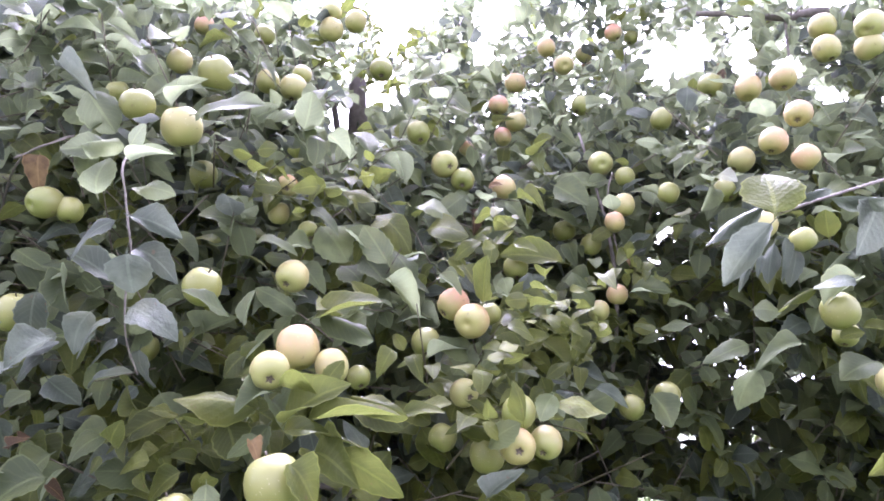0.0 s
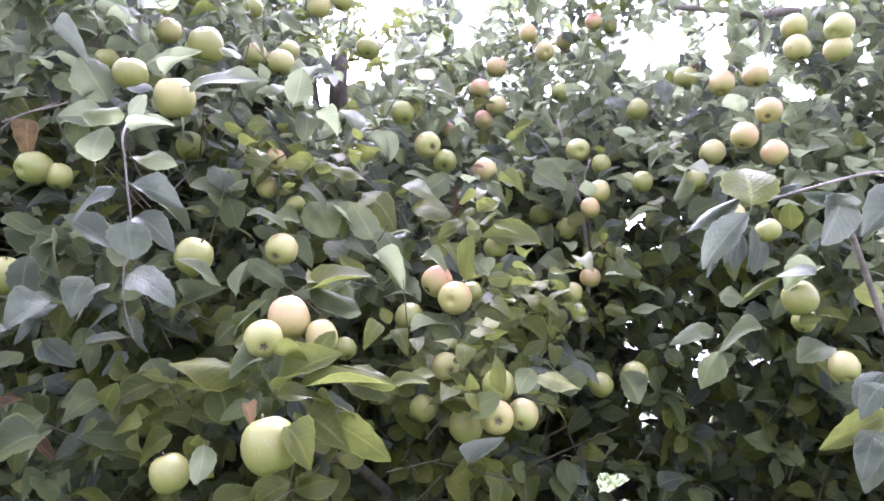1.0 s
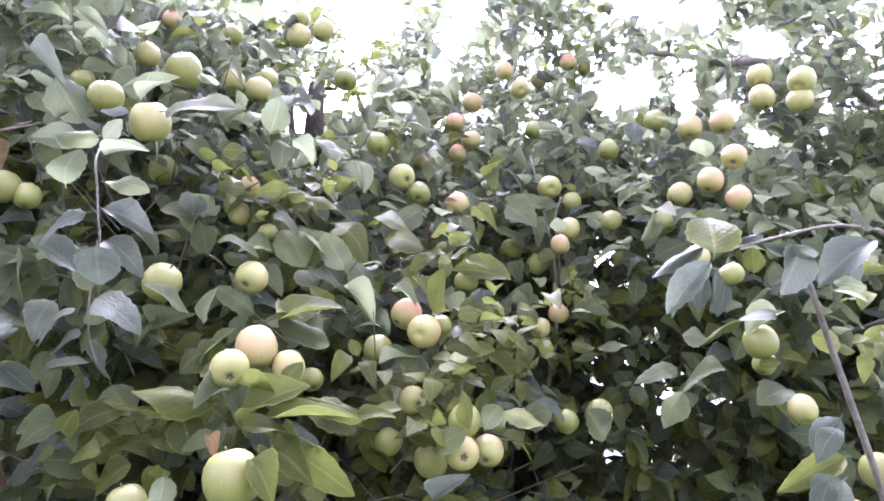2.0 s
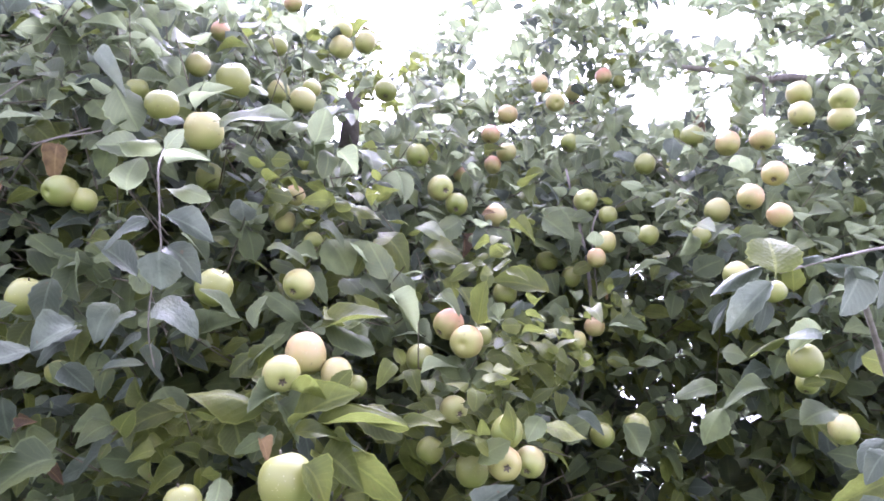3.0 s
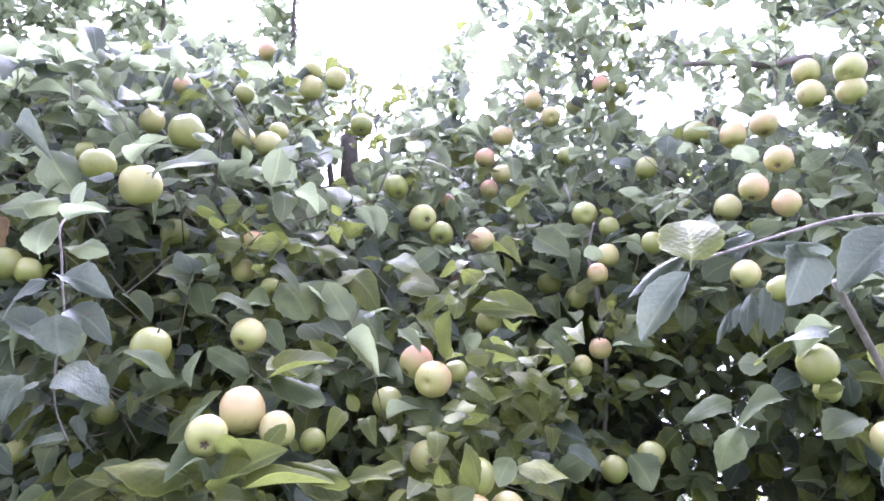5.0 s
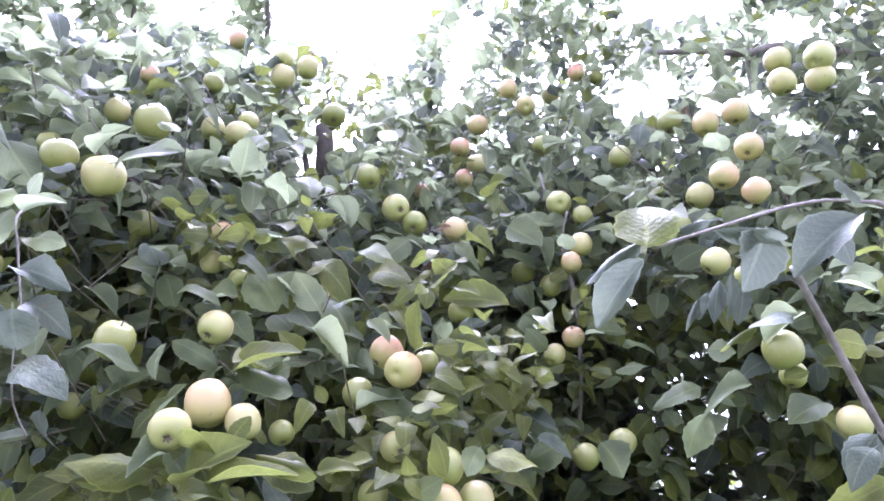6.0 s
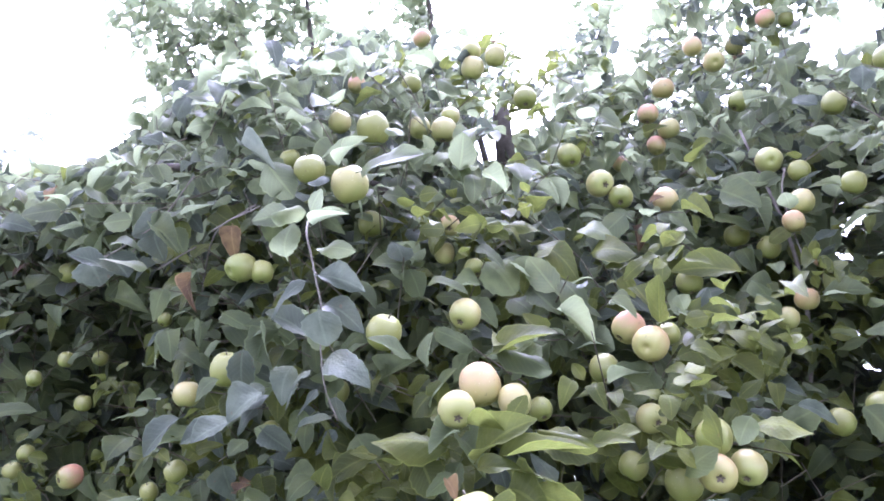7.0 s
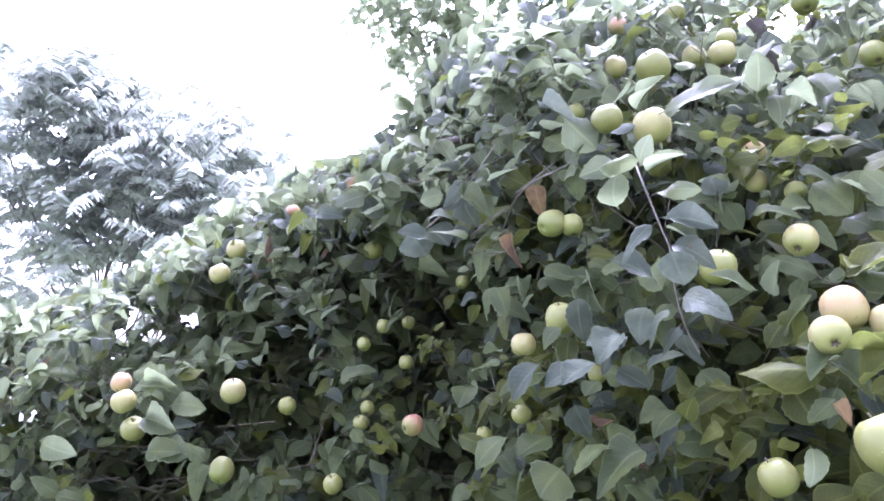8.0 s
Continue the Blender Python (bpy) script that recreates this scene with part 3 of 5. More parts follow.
# ---- the apple tree ----
apple_tree = thing("apple_tree", (0.25, 2.75, 0.0), "old spreading apple tree hung with ripening apples", "tree")


def tree_part(name, points, r0, r1, mat, parent, label="", sides=10, knobs=0.12, seed=1):
    inv = Vector(parent.location)
    bm = tube(bmesh.new(), [Vector(p) - inv for p in points], r0, r1, sides, 6, knobs, seed)
    return part(name, bm, mat, parent, label)


tree_part("trunk", [(0.25, 2.75, -0.05), (0.22, 2.72, 0.5), (0.10, 2.70, 1.0), (-0.05, 2.72, 1.5)], 0.13, 0.09, BARK, apple_tree, "dark rough bark", 14)
tree_part("limb", [(-0.05, 2.72, 1.45), (-0.25, 2.72, 2.0), (-0.35, 2.72, 2.6), (-0.37, 2.70, 2.98)], 0.07, 0.035, BARK, apple_tree, seed=2)
tree_part("limb", [(-0.30, 2.75, 2.1), (-0.42, 2.90, 2.5), (-0.50, 2.99, 2.9), (-0.55, 3.0, 3.2)], 0.022, 0.012, BARK, apple_tree, seed=15)
tree_part("limb", [(0.20, 2.70, 0.9), (1.2, 2.75, 1.5), (1.80, 2.5, 2.2), (1.85, 2.3, 2.85), (1.373, 2.200, 2.965), (1.213, 2.250, 2.983), (1.089, 2.300, 3.029), (0.934, 2.340, 3.056)], 0.026, 0.009, TWIG, apple_tree, seed=3, knobs=0.08)
tree_part("twig", [(1.213, 2.250, 2.983), (1.205, 2.240, 2.899), (1.192, 2.220, 2.814)], 0.006, 0.004, TWIG, apple_tree, "grey side twig", 7, 0.1, 16)
tree_part("limb", [(0.0, 2.7, 1.1), (-0.5, 2.6, 1.5), (-0.9, 2.4, 1.75), (-1.2, 2.25, 1.95)], 0.034, 0.009, BARK, apple_tree, seed=4)
tree_part("limb", [(-0.2, 2.72, 1.9), (-0.45, 2.2, 2.3), (-0.8, 1.8, 2.4), (-1.4, 1.75, 2.5)], 0.035, 0.010, BARK, apple_tree, seed=5)
tree_part("limb", [(0.2, 2.72, 0.7), (0.40, 2.4, 1.2), (0.50, 2.15, 1.7), (0.49, 2.0, 2.05), (0.44, 2.15, 2.5)], 0.009, 0.004, TWIG, apple_tree, seed=6)
tree_part("limb", [(0.1, 2.7, 0.9), (0.0, 2.1, 1.2), (-0.12, 1.6, 1.42), (-0.22, 1.35, 1.48)], 0.028, 0.004, BARK, apple_tree, seed=7)
tree_part("limb", [(0.25, 2.7, 0.8), (0.9, 2.0, 0.95), (0.95, 1.35, 1.15), (0.78, 1.06, 1.38), (0.685, 0.945, 1.525), (0.588, 0.862, 1.662), (0.543, 0.828, 1.734), (0.495, 0.786, 1.799)], 0.0065, 0.0036, TWIG, apple_tree, "grey smooth branch", seed=8, knobs=0.06)
tree_part("twig", [(0.583, 0.770, 1.861), (0.527, 0.750, 1.857), (0.481, 0.730, 1.846), (0.431, 0.710, 1.829), (0.370, 0.690, 1.807), (0.320, 0.665, 1.787)], 0.0020, 0.0013, TWIG, apple_tree, "grey twig", 7, 0.1, 10)
tree_part("twig", [(1.3, 1.9, 1.9), (1.0, 1.1, 1.88), (0.583, 0.770, 1.861)], 0.008, 0.0035, TWIG, apple_tree, "grey twig", 7, 0.1, 11)
tree_part("twig", [(-0.66, 1.50, 2.10), (-0.53, 1.18, 2.06), (-0.476, 1.02, 1.97), (-0.464, 1.012, 1.92), (-0.454, 1.012, 1.87), (-0.446, 1.012, 1.83), (-0.452, 1.022, 1.77), (-0.448, 1.03, 1.708), (-0.44, 1.06, 1.66)], 0.0019, 0.0012, TWIG, apple_tree, "grey drooping twig", 7, 0.1, 12)
tree_part("twig", [(-1.15, 1.75, 2.05), (-0.867, 1.364, 2.10), (-0.643, 1.166, 2.077)], 0.0028, 0.0015, TWIG, apple_tree, "grey twig", 7, 0.1, 13)
tree_part("twig", [(-1.6, 1.9, 2.2), (-1.1, 1.45, 2.16), (-0.85, 1.25, 2.2)], 0.0028, 0.0015, TWIG, apple_tree, "grey twig", 7, 0.1, 14)

leaf_dice = random.Random(11)
GROWN = []


def grown_leaf(base, tip, width, tone, mat=None, k=None, face=1.0):
    """One leaf of the tree from its stalk's foot to its tip."""
    b, t = Vector(base), Vector(tip)
    d = t - b
    n = face * Vector((leaf_dice.uniform(-0.5, 0.5), -0.8, leaf_dice.uniform(0.4, 1.2))) + (1 - face) * Vector((0.0, -0.2, 1.3))
    GROWN.append((*((b + t) / 2), 0.016))
    turn = Matrix(turns_of(np.array([d]), np.array([n]))[0].tolist())
    mat = mat or (DUSTY if tone < 0.16 else LEAF if tone < 0.65 else YOUNG)
    k = leaf_dice.choice((0, 1, 8) if d.length > 0.12 or b.y < 0.8 else range(len(FINE))) if k is None else k
    ob = new("leaf", leaf_mesh(k, mat))
    ob.parent = apple_tree
    ob.matrix_basis = Matrix.Translation(b - apple_tree.location) @ turn.to_4x4() @ Matrix.Diagonal((width * 1.45, d.length * 1.12, d.length, 1))
    return ob


grown_leaf((-0.234, 1.082, 1.582), (-0.156, 1.035, 1.654), 0.051, 1.00)
grown_leaf((-0.206, 1.061, 1.588), (-0.076, 1.002, 1.621), 0.037, 1.00)
grown_leaf((-0.229, 1.042, 1.578), (-0.124, 0.988, 1.592), 0.025, 1.00)
grown_leaf((-0.260, 1.097, 1.605), (-0.362, 1.046, 1.644), 0.046, 1.00)
grown_leaf((-0.316, 1.125, 1.659), (-0.223, 1.105, 1.660), 0.035, 0.90)
grown_leaf((-0.399, 1.180, 1.598), (-0.505, 1.128, 1.595), 0.031, 0.80)
grown_leaf((-0.159, 1.154, 1.630), (-0.062, 1.119, 1.606), 0.041, 0.90)
grown_leaf((-0.063, 1.232, 1.606), (0.007, 1.198, 1.622), 0.038, 0.90)
grown_leaf((-0.155, 1.038, 1.557), (-0.065, 0.997, 1.514), 0.036, 0.70)
grown_leaf((-0.192, 0.947, 1.547), (-0.144, 0.925, 1.511), 0.039, 0.80)
grown_leaf((-0.347, 1.204, 1.756), (-0.407, 1.142, 1.800), 0.034, 0.60)
grown_leaf((-0.334, 1.207, 1.744), (-0.320, 1.174, 1.799), 0.038, 0.40)
grown_leaf((-0.258, 1.293, 1.776), (-0.306, 1.240, 1.825), 0.033, 0.60)
grown_leaf((-0.234, 1.245, 1.762), (-0.120, 1.185, 1.801), 0.059, 0.70)
grown_leaf((-0.127, 1.292, 1.783), (-0.203, 1.279, 1.748), 0.051, 0.50)
grown_leaf((-0.331, 1.129, 1.600), (-0.302, 1.111, 1.547), 0.045, 0.70)
grown_leaf((-0.462, 1.200, 1.511), (-0.514, 1.144, 1.528), 0.042, 0.50)
grown_leaf((-0.562, 1.209, 1.472), (-0.462, 1.160, 1.506), 0.042, 0.90)
grown_leaf((-0.476, 1.298, 1.532), (-0.521, 1.255, 1.580), 0.043, 1.00)
grown_leaf((-0.427, 1.296, 1.541), (-0.464, 1.252, 1.594), 0.039, 0.90)
grown_leaf((-0.161, 1.273, 1.647), (-0.200, 1.231, 1.693), 0.030, 0.80)
grown_leaf((-0.314, 1.205, 1.709), (-0.356, 1.182, 1.675), 0.040, 0.80)
grown_leaf((-0.295, 1.201, 1.728), (-0.324, 1.182, 1.680), 0.038, 0.80)
grown_leaf((-0.452, 0.990, 1.875), (-0.524, 0.967, 1.838), 0.031, 0.10)
grown_leaf((-0.449, 0.989, 1.880), (-0.370, 0.964, 1.858), 0.034, 0.10)
grown_leaf((-0.437, 0.980, 1.830), (-0.430, 0.984, 1.773), 0.047, 0.15)
grown_leaf((-0.448, 1.019, 1.839), (-0.386, 1.004, 1.817), 0.036, 0.15)
grown_leaf((-0.449, 1.019, 1.752), (-0.377, 1.003, 1.736), 0.053, 0.10)
grown_leaf((-0.460, 1.022, 1.740), (-0.509, 0.989, 1.705), 0.032, 0.10)
grown_leaf((-0.450, 1.019, 1.712), (-0.486, 0.997, 1.673), 0.037, 0.10)
grown_leaf((-0.538, 1.078, 1.933), (-0.541, 1.054, 1.989), 0.046, 0.20)
grown_leaf((-0.456, 0.999, 1.923), (-0.382, 0.969, 1.921), 0.023, 0.20)
grown_leaf((-0.465, 1.009, 1.966), (-0.400, 0.976, 1.977), 0.025, 0.20)
grown_leaf((-0.479, 1.036, 1.981), (-0.457, 1.005, 2.027), 0.036, 0.20)
grown_leaf((-0.553, 1.031, 2.001), (-0.486, 0.989, 2.006), 0.029, 0.20)
grown_leaf((-0.484, 1.252, 2.153), (-0.339, 1.192, 2.150), 0.062, 0.30)
grown_leaf((-0.711, 1.182, 2.222), (-0.622, 1.161, 2.184), 0.027, 0.00)
grown_leaf((-0.579, 1.097, 1.725), (-0.622, 1.059, 1.708), 0.034, 0.15)
grown_leaf((-0.562, 1.168, 1.643), (-0.520, 1.127, 1.685), 0.036, 0.15)
grown_leaf((-0.480, 1.152, 1.713), (-0.489, 1.168, 1.643), 0.054, 0.05)
grown_leaf((0.289, 1.569, 1.933), (0.148, 1.520, 1.960), 0.051, 0.80)
grown_leaf((0.076, 1.341, 1.800), (0.082, 1.301, 1.883), 0.049, 0.70)
grown_leaf((0.039, 1.377, 1.863), (-0.005, 1.355, 1.870), 0.029, 0.60)
grown_leaf((0.130, 1.167, 1.586), (0.125, 1.132, 1.645), 0.028, 0.80)
grown_leaf((0.181, 1.230, 1.623), (0.261, 1.201, 1.622), 0.040, 0.70)
grown_leaf((0.497, 1.654, 1.797), (0.558, 1.608, 1.820), 0.045, 0.60)
grown_leaf((0.419, 1.482, 1.653), (0.459, 1.456, 1.594), 0.060, 0.60)
grown_leaf((0.284, 1.378, 1.654), (0.342, 1.351, 1.640), 0.021, 0.10)
grown_leaf((0.438, 1.683, 1.888), (0.523, 1.640, 1.901), 0.038, 0.50)
grown_leaf((0.070, 1.196, 1.547), (0.109, 1.164, 1.596), 0.036, 0.60)
grown_leaf((0.016, 1.287, 1.595), (0.093, 1.261, 1.577), 0.033, 0.90)
grown_leaf((0.060, 1.364, 1.703), (0.017, 1.324, 1.741), 0.038, 0.60)
grown_leaf((0.092, 1.352, 1.755), (0.147, 1.328, 1.731), 0.043, 0.70)
grown_leaf((0.194, 1.406, 1.750), (0.239, 1.386, 1.705), 0.044, 0.70)
grown_leaf((-0.063, 1.439, 1.817), (-0.016, 1.416, 1.785), 0.046, 0.60)
grown_leaf((-0.097, 1.427, 1.867), (-0.033, 1.396, 1.827), 0.051, 0.40)
grown_leaf((-0.113, 1.467, 1.911), (-0.156, 1.436, 1.869), 0.048, 0.40)
grown_leaf((0.065, 1.109, 1.481), (0.100, 1.077, 1.530), 0.025, 0.10)
grown_leaf((0.556, 0.834, 1.794), (0.584, 0.804, 1.783), 0.037, 0.50)
grown_leaf((0.737, 1.074, 1.584), (0.619, 1.064, 1.534), 0.031, 0.90)
grown_leaf((0.686, 1.013, 1.643), (0.640, 1.017, 1.595), 0.034, 0.00)
grown_leaf((0.696, 1.033, 1.551), (0.635, 1.031, 1.492), 0.045, 0.00)
grown_leaf((0.684, 1.353, 1.733), (0.595, 1.335, 1.737), 0.034, 0.50)
grown_leaf((0.703, 1.186, 1.833), (0.640, 1.173, 1.797), 0.047, 0.30)
grown_leaf((0.600, 1.368, 1.696), (0.544, 1.366, 1.631), 0.046, 0.50)
grown_leaf((-0.498, 1.097, 1.795), (-0.533, 1.027, 1.839), 0.039, 0.10)
grown_leaf((-0.938, 1.252, 1.998), (-0.993, 1.174, 2.025), 0.039, 0.30)
grown_leaf((-1.069, 1.286, 2.018), (-1.109, 1.215, 2.052), 0.039, 0.00)
grown_leaf((-0.721, 1.214, 1.742), (-0.645, 1.224, 1.748), 0.034, 0.20)
grown_leaf((-1.610, 1.510, 1.723), (-1.520, 1.515, 1.780), 0.076, 0.50)
grown_leaf((-2.040, 1.227, 1.776), (-2.086, 1.154, 1.808), 0.076, 0.50)
grown_leaf((-2.111, 1.236, 1.579), (-2.020, 1.258, 1.571), 0.076, 0.50)
grown_leaf((-0.511, 1.060, 2.009), (-0.580, 1.039, 2.007), 0.040, 0.20)
grown_leaf((-0.536, 1.295, 2.185), (-0.479, 1.261, 2.246), 0.044, 0.30)
grown_leaf((-0.676, 1.237, 2.210), (-0.618, 1.235, 2.134), 0.059, 0.20)
grown_leaf((-0.804, 1.337, 2.217), (-0.843, 1.323, 2.187), 0.046, 0.20)
grown_leaf((-0.236, 1.526, 2.093), (-0.150, 1.499, 2.077), 0.033, 0.80)
grown_leaf((-0.222, 1.473, 2.101), (-0.300, 1.441, 2.058), 0.042, 0.30)
grown_leaf((-0.315, 1.431, 2.055), (-0.237, 1.398, 2.026), 0.046, 0.10, face=0.6)
grown_leaf((-0.160, 1.490, 2.029), (-0.055, 1.472, 1.980), 0.049, 0.70)
grown_leaf((-0.045, 1.549, 2.004), (0.037, 1.513, 2.025), 0.064, 0.80)
grown_leaf((-0.073, 1.584, 2.070), (0.005, 1.551, 2.081), 0.055, 0.30, face=0.6)
grown_leaf((-0.258, 1.397, 1.984), (-0.185, 1.382, 1.921), 0.069, 0.35)
grown_leaf((-0.204, 1.418, 1.984), (-0.142, 1.403, 1.920), 0.058, 0.35)
grown_leaf((-0.166, 1.414, 1.917), (-0.106, 1.396, 1.867), 0.069, 0.35)
grown_leaf((-0.109, 1.411, 1.934), (-0.044, 1.396, 1.867), 0.069, 0.35)
grown_leaf((-0.249, 1.361, 1.922), (-0.308, 1.329, 1.925), 0.050, 0.50, face=0.6)
grown_leaf((-0.356, 1.309, 1.920), (-0.285, 1.277, 1.928), 0.042, 0.40, face=0.6)
grown_leaf((-0.282, 1.368, 1.889), (-0.227, 1.347, 1.852), 0.044, 0.35)
grown_leaf((-0.212, 1.418, 1.900), (-0.163, 1.393, 1.877), 0.052, 0.30, face=0.6)
grown_leaf((0.285, 1.811, 2.210), (0.376, 1.783, 2.158), 0.083, 0.30)
grown_leaf((0.148, 1.725, 2.135), (0.219, 1.706, 2.085), 0.043, 0.20)
grown_leaf((0.059, 1.625, 2.118), (-0.008, 1.604, 2.076), 0.054, 0.30)
grown_leaf((0.094, 1.507, 1.970), (0.030, 1.480, 1.951), 0.027, 0.90)
grown_leaf((0.147, 1.507, 1.970), (0.199, 1.481, 1.951), 0.027, 0.90)
grown_leaf((0.039, 1.370, 1.895), (0.063, 1.350, 1.850), 0.055, 0.70)
grown_leaf((0.312, 1.719, 1.951), (0.348, 1.698, 1.912), 0.050, 0.50)
grown_leaf((0.121, 1.426, 1.878), (0.136, 1.413, 1.847), 0.030, 0.40)
grown_leaf((0.184, 1.424, 1.890), (0.153, 1.412, 1.852), 0.021, 0.00)
grown_leaf((-0.011, 1.445, 1.794), (-0.084, 1.412, 1.801), 0.055, 0.60, face=0.6)
grown_leaf((-0.097, 1.440, 1.811), (-0.140, 1.402, 1.839), 0.046, 0.40)
grown_leaf((0.060, 1.357, 1.734), (0.022, 1.336, 1.691), 0.047, 0.50)
grown_leaf((0.090, 1.335, 1.742), (0.145, 1.311, 1.714), 0.046, 0.70)
grown_leaf((0.111, 1.341, 1.717), (0.073, 1.315, 1.694), 0.027, 0.60)
grown_leaf((0.196, 1.482, 1.859), (0.224, 1.461, 1.820), 0.048, 0.60)
grown_leaf((0.113, 1.483, 1.853), (0.186, 1.458, 1.831), 0.036, 0.50)
grown_leaf((0.172, 1.462, 1.728), (0.220, 1.438, 1.703), 0.023, 0.90)
grown_leaf((0.224, 1.465, 1.717), (0.256, 1.438, 1.703), 0.028, 0.90)
grown_leaf((0.115, 1.267, 1.681), (0.160, 1.240, 1.670), 0.027, 0.60, face=0.5)
grown_leaf((-0.035, 1.323, 1.659), (0.002, 1.297, 1.638), 0.025, 0.80)
grown_leaf((-0.064, 1.229, 1.618), (-0.022, 1.202, 1.604), 0.028, 1.00)
grown_leaf((0.186, 1.195, 1.640), (0.159, 1.184, 1.603), 0.031, 0.20)
grown_leaf((0.632, 1.462, 1.745), (0.543, 1.434, 1.729), 0.037, 0.30)
grown_leaf((0.643, 1.465, 1.732), (0.683, 1.440, 1.713), 0.041, 0.50)
grown_leaf((0.626, 1.472, 1.703), (0.634, 1.466, 1.642), 0.057, 0.40)
grown_leaf((0.765, 1.269, 1.697), (0.688, 1.243, 1.676), 0.045, 0.50)
grown_leaf((0.663, 1.210, 1.728), (0.690, 1.186, 1.740), 0.021, 1.00)
grown_leaf((0.670, 1.546, 1.827), (0.717, 1.515, 1.829), 0.062, 0.40)
grown_leaf((-0.616, 1.222, 1.631), (-0.641, 1.184, 1.660), 0.032, 0.20)
grown_leaf((-0.652, 1.167, 1.643), (-0.678, 1.141, 1.620), 0.041, 0.20, face=0.5)
grown_leaf((-0.545, 1.236, 1.571), (-0.600, 1.206, 1.568), 0.051, 0.20, face=0.6)
grown_leaf((-0.512, 1.193, 1.538), (-0.572, 1.165, 1.527), 0.049, 0.15, face=0.6)
grown_leaf((-0.587, 1.139, 1.549), (-0.637, 1.118, 1.506), 0.052, 0.20)
grown_leaf((-0.389, 1.147, 1.520), (-0.445, 1.122, 1.494), 0.029, 0.70)
grown_leaf((-0.489, 1.204, 1.581), (-0.449, 1.188, 1.521), 0.055, 1.00)
grown_leaf((-0.443, 1.210, 1.554), (-0.391, 1.182, 1.547), 0.037, 1.00)
grown_leaf((-0.495, 1.270, 1.647), (-0.458, 1.263, 1.594), 0.049, 0.20)
grown_leaf((-0.525, 1.268, 1.656), (-0.564, 1.246, 1.617), 0.043, 0.10)
grown_leaf((-0.538, 1.043, 1.709), (-0.596, 1.013, 1.679), 0.049, 0.10, face=0.5)
grown_leaf((-0.567, 1.045, 1.689), (-0.597, 1.017, 1.664), 0.034, 0.15)
grown_leaf((-0.649, 1.094, 1.664), (-0.714, 1.058, 1.650), 0.054, 0.15, face=0.5)
grown_leaf((-0.724, 1.078, 1.686), (-0.788, 1.053, 1.633), 0.054, 0.15, face=0.5)
grown_leaf((-0.848, 1.161, 1.702), (-0.903, 1.123, 1.699), 0.044, 0.50, face=0.5)
grown_leaf((-0.599, 1.102, 1.660), (-0.550, 1.100, 1.620), 0.032, 0.10)
grown_leaf((-0.504, 1.142, 1.570), (-0.551, 1.105, 1.566), 0.054, 0.20, face=0.6)
grown_leaf((-0.710, 1.166, 1.750), (-0.749, 1.133, 1.737), 0.038, 0.30, face=0.5)
grown_leaf((-0.897, 1.253, 1.725), (-0.922, 1.215, 1.735), 0.048, 0.40, face=0.6)
grown_leaf((-0.729, 1.205, 1.608), (-0.713, 1.207, 1.538), 0.039, 0.10)
grown_leaf((-0.504, 1.044, 1.753), (-0.530, 1.016, 1.707), 0.042, 0.10)
grown_leaf((-0.545, 1.030, 1.711), (-0.585, 0.977, 1.681), 0.051, 0.10, face=0.5)
grown_leaf((-0.611, 1.060, 1.672), (-0.655, 1.001, 1.651), 0.044, 0.10, face=0.5)
grown_leaf((-0.860, 1.179, 1.547), (-0.916, 1.112, 1.530), 0.059, 0.30, face=0.5)
grown_leaf((-0.622, 1.091, 1.526), (-0.665, 1.028, 1.526), 0.059, 0.50, face=0.6)
grown_leaf((-0.553, 1.077, 1.515), (-0.617, 1.002, 1.510), 0.057, 0.60, face=0.6)
grown_leaf((-0.808, 1.300, 1.671), (-0.893, 1.217, 1.643), 0.048, 0.30, face=0.5)
grown_leaf((-0.787, 1.225, 1.544), (-0.841, 1.161, 1.521), 0.069, 0.30, face=0.6)
grown_leaf((-0.699, 1.050, 1.501), (-0.732, 1.016, 1.460), 0.069, 0.50)
grown_leaf((-1.072, 1.273, 2.060), (-1.036, 1.285, 2.008), 0.061, 0.00)
grown_leaf((-0.780, 1.256, 1.900), (-0.723, 1.265, 1.862), 0.049, 0.40)
grown_leaf((-0.647, 1.229, 1.856), (-0.586, 1.231, 1.858), 0.039, 0.30)
grown_leaf((-2.178, 1.190, 1.822), (-2.075, 1.217, 1.822), 0.053, 0.40)
grown_leaf((-2.115, 1.183, 1.768), (-2.015, 1.202, 1.794), 0.052, 0.50)
grown_leaf((-2.180, 1.225, 1.682), (-2.079, 1.257, 1.664), 0.078, 0.50)
grown_leaf((-2.152, 1.210, 1.580), (-2.034, 1.247, 1.581), 0.062, 0.40)
grown_leaf((-2.099, 1.268, 1.711), (-2.001, 1.292, 1.715), 0.053, 0.30)
grown_leaf((-2.511, 1.088, 1.650), (-2.427, 1.119, 1.595), 0.061, 0.20)
tagged(grown_leaf((-0.636, 1.202, 1.495), (-0.599, 1.196, 1.481), 0.016, 0, DRY, 5), "small orange dry leaf")
tagged(grown_leaf((-0.710, 1.238, 1.557), (-0.690, 1.224, 1.573), 0.015, 0, DRY, 5), "small orange dry leaf")
tagged(grown_leaf((-0.655, 1.128, 1.549), (-0.632, 1.113, 1.572), 0.014, 0, DRY, 5), "small orange dry leaf")
tagged(grown_leaf((-0.80, 1.33, 2.11), (-0.79, 1.30, 2.045), 0.034, 0, DRY, 11), "curled brown dry leaf")
tagged(grown_leaf((-0.83, 1.23, 1.99), (-0.815, 1.20, 1.905), 0.019, 0, DRY, 7), "yellowed dry leaf")
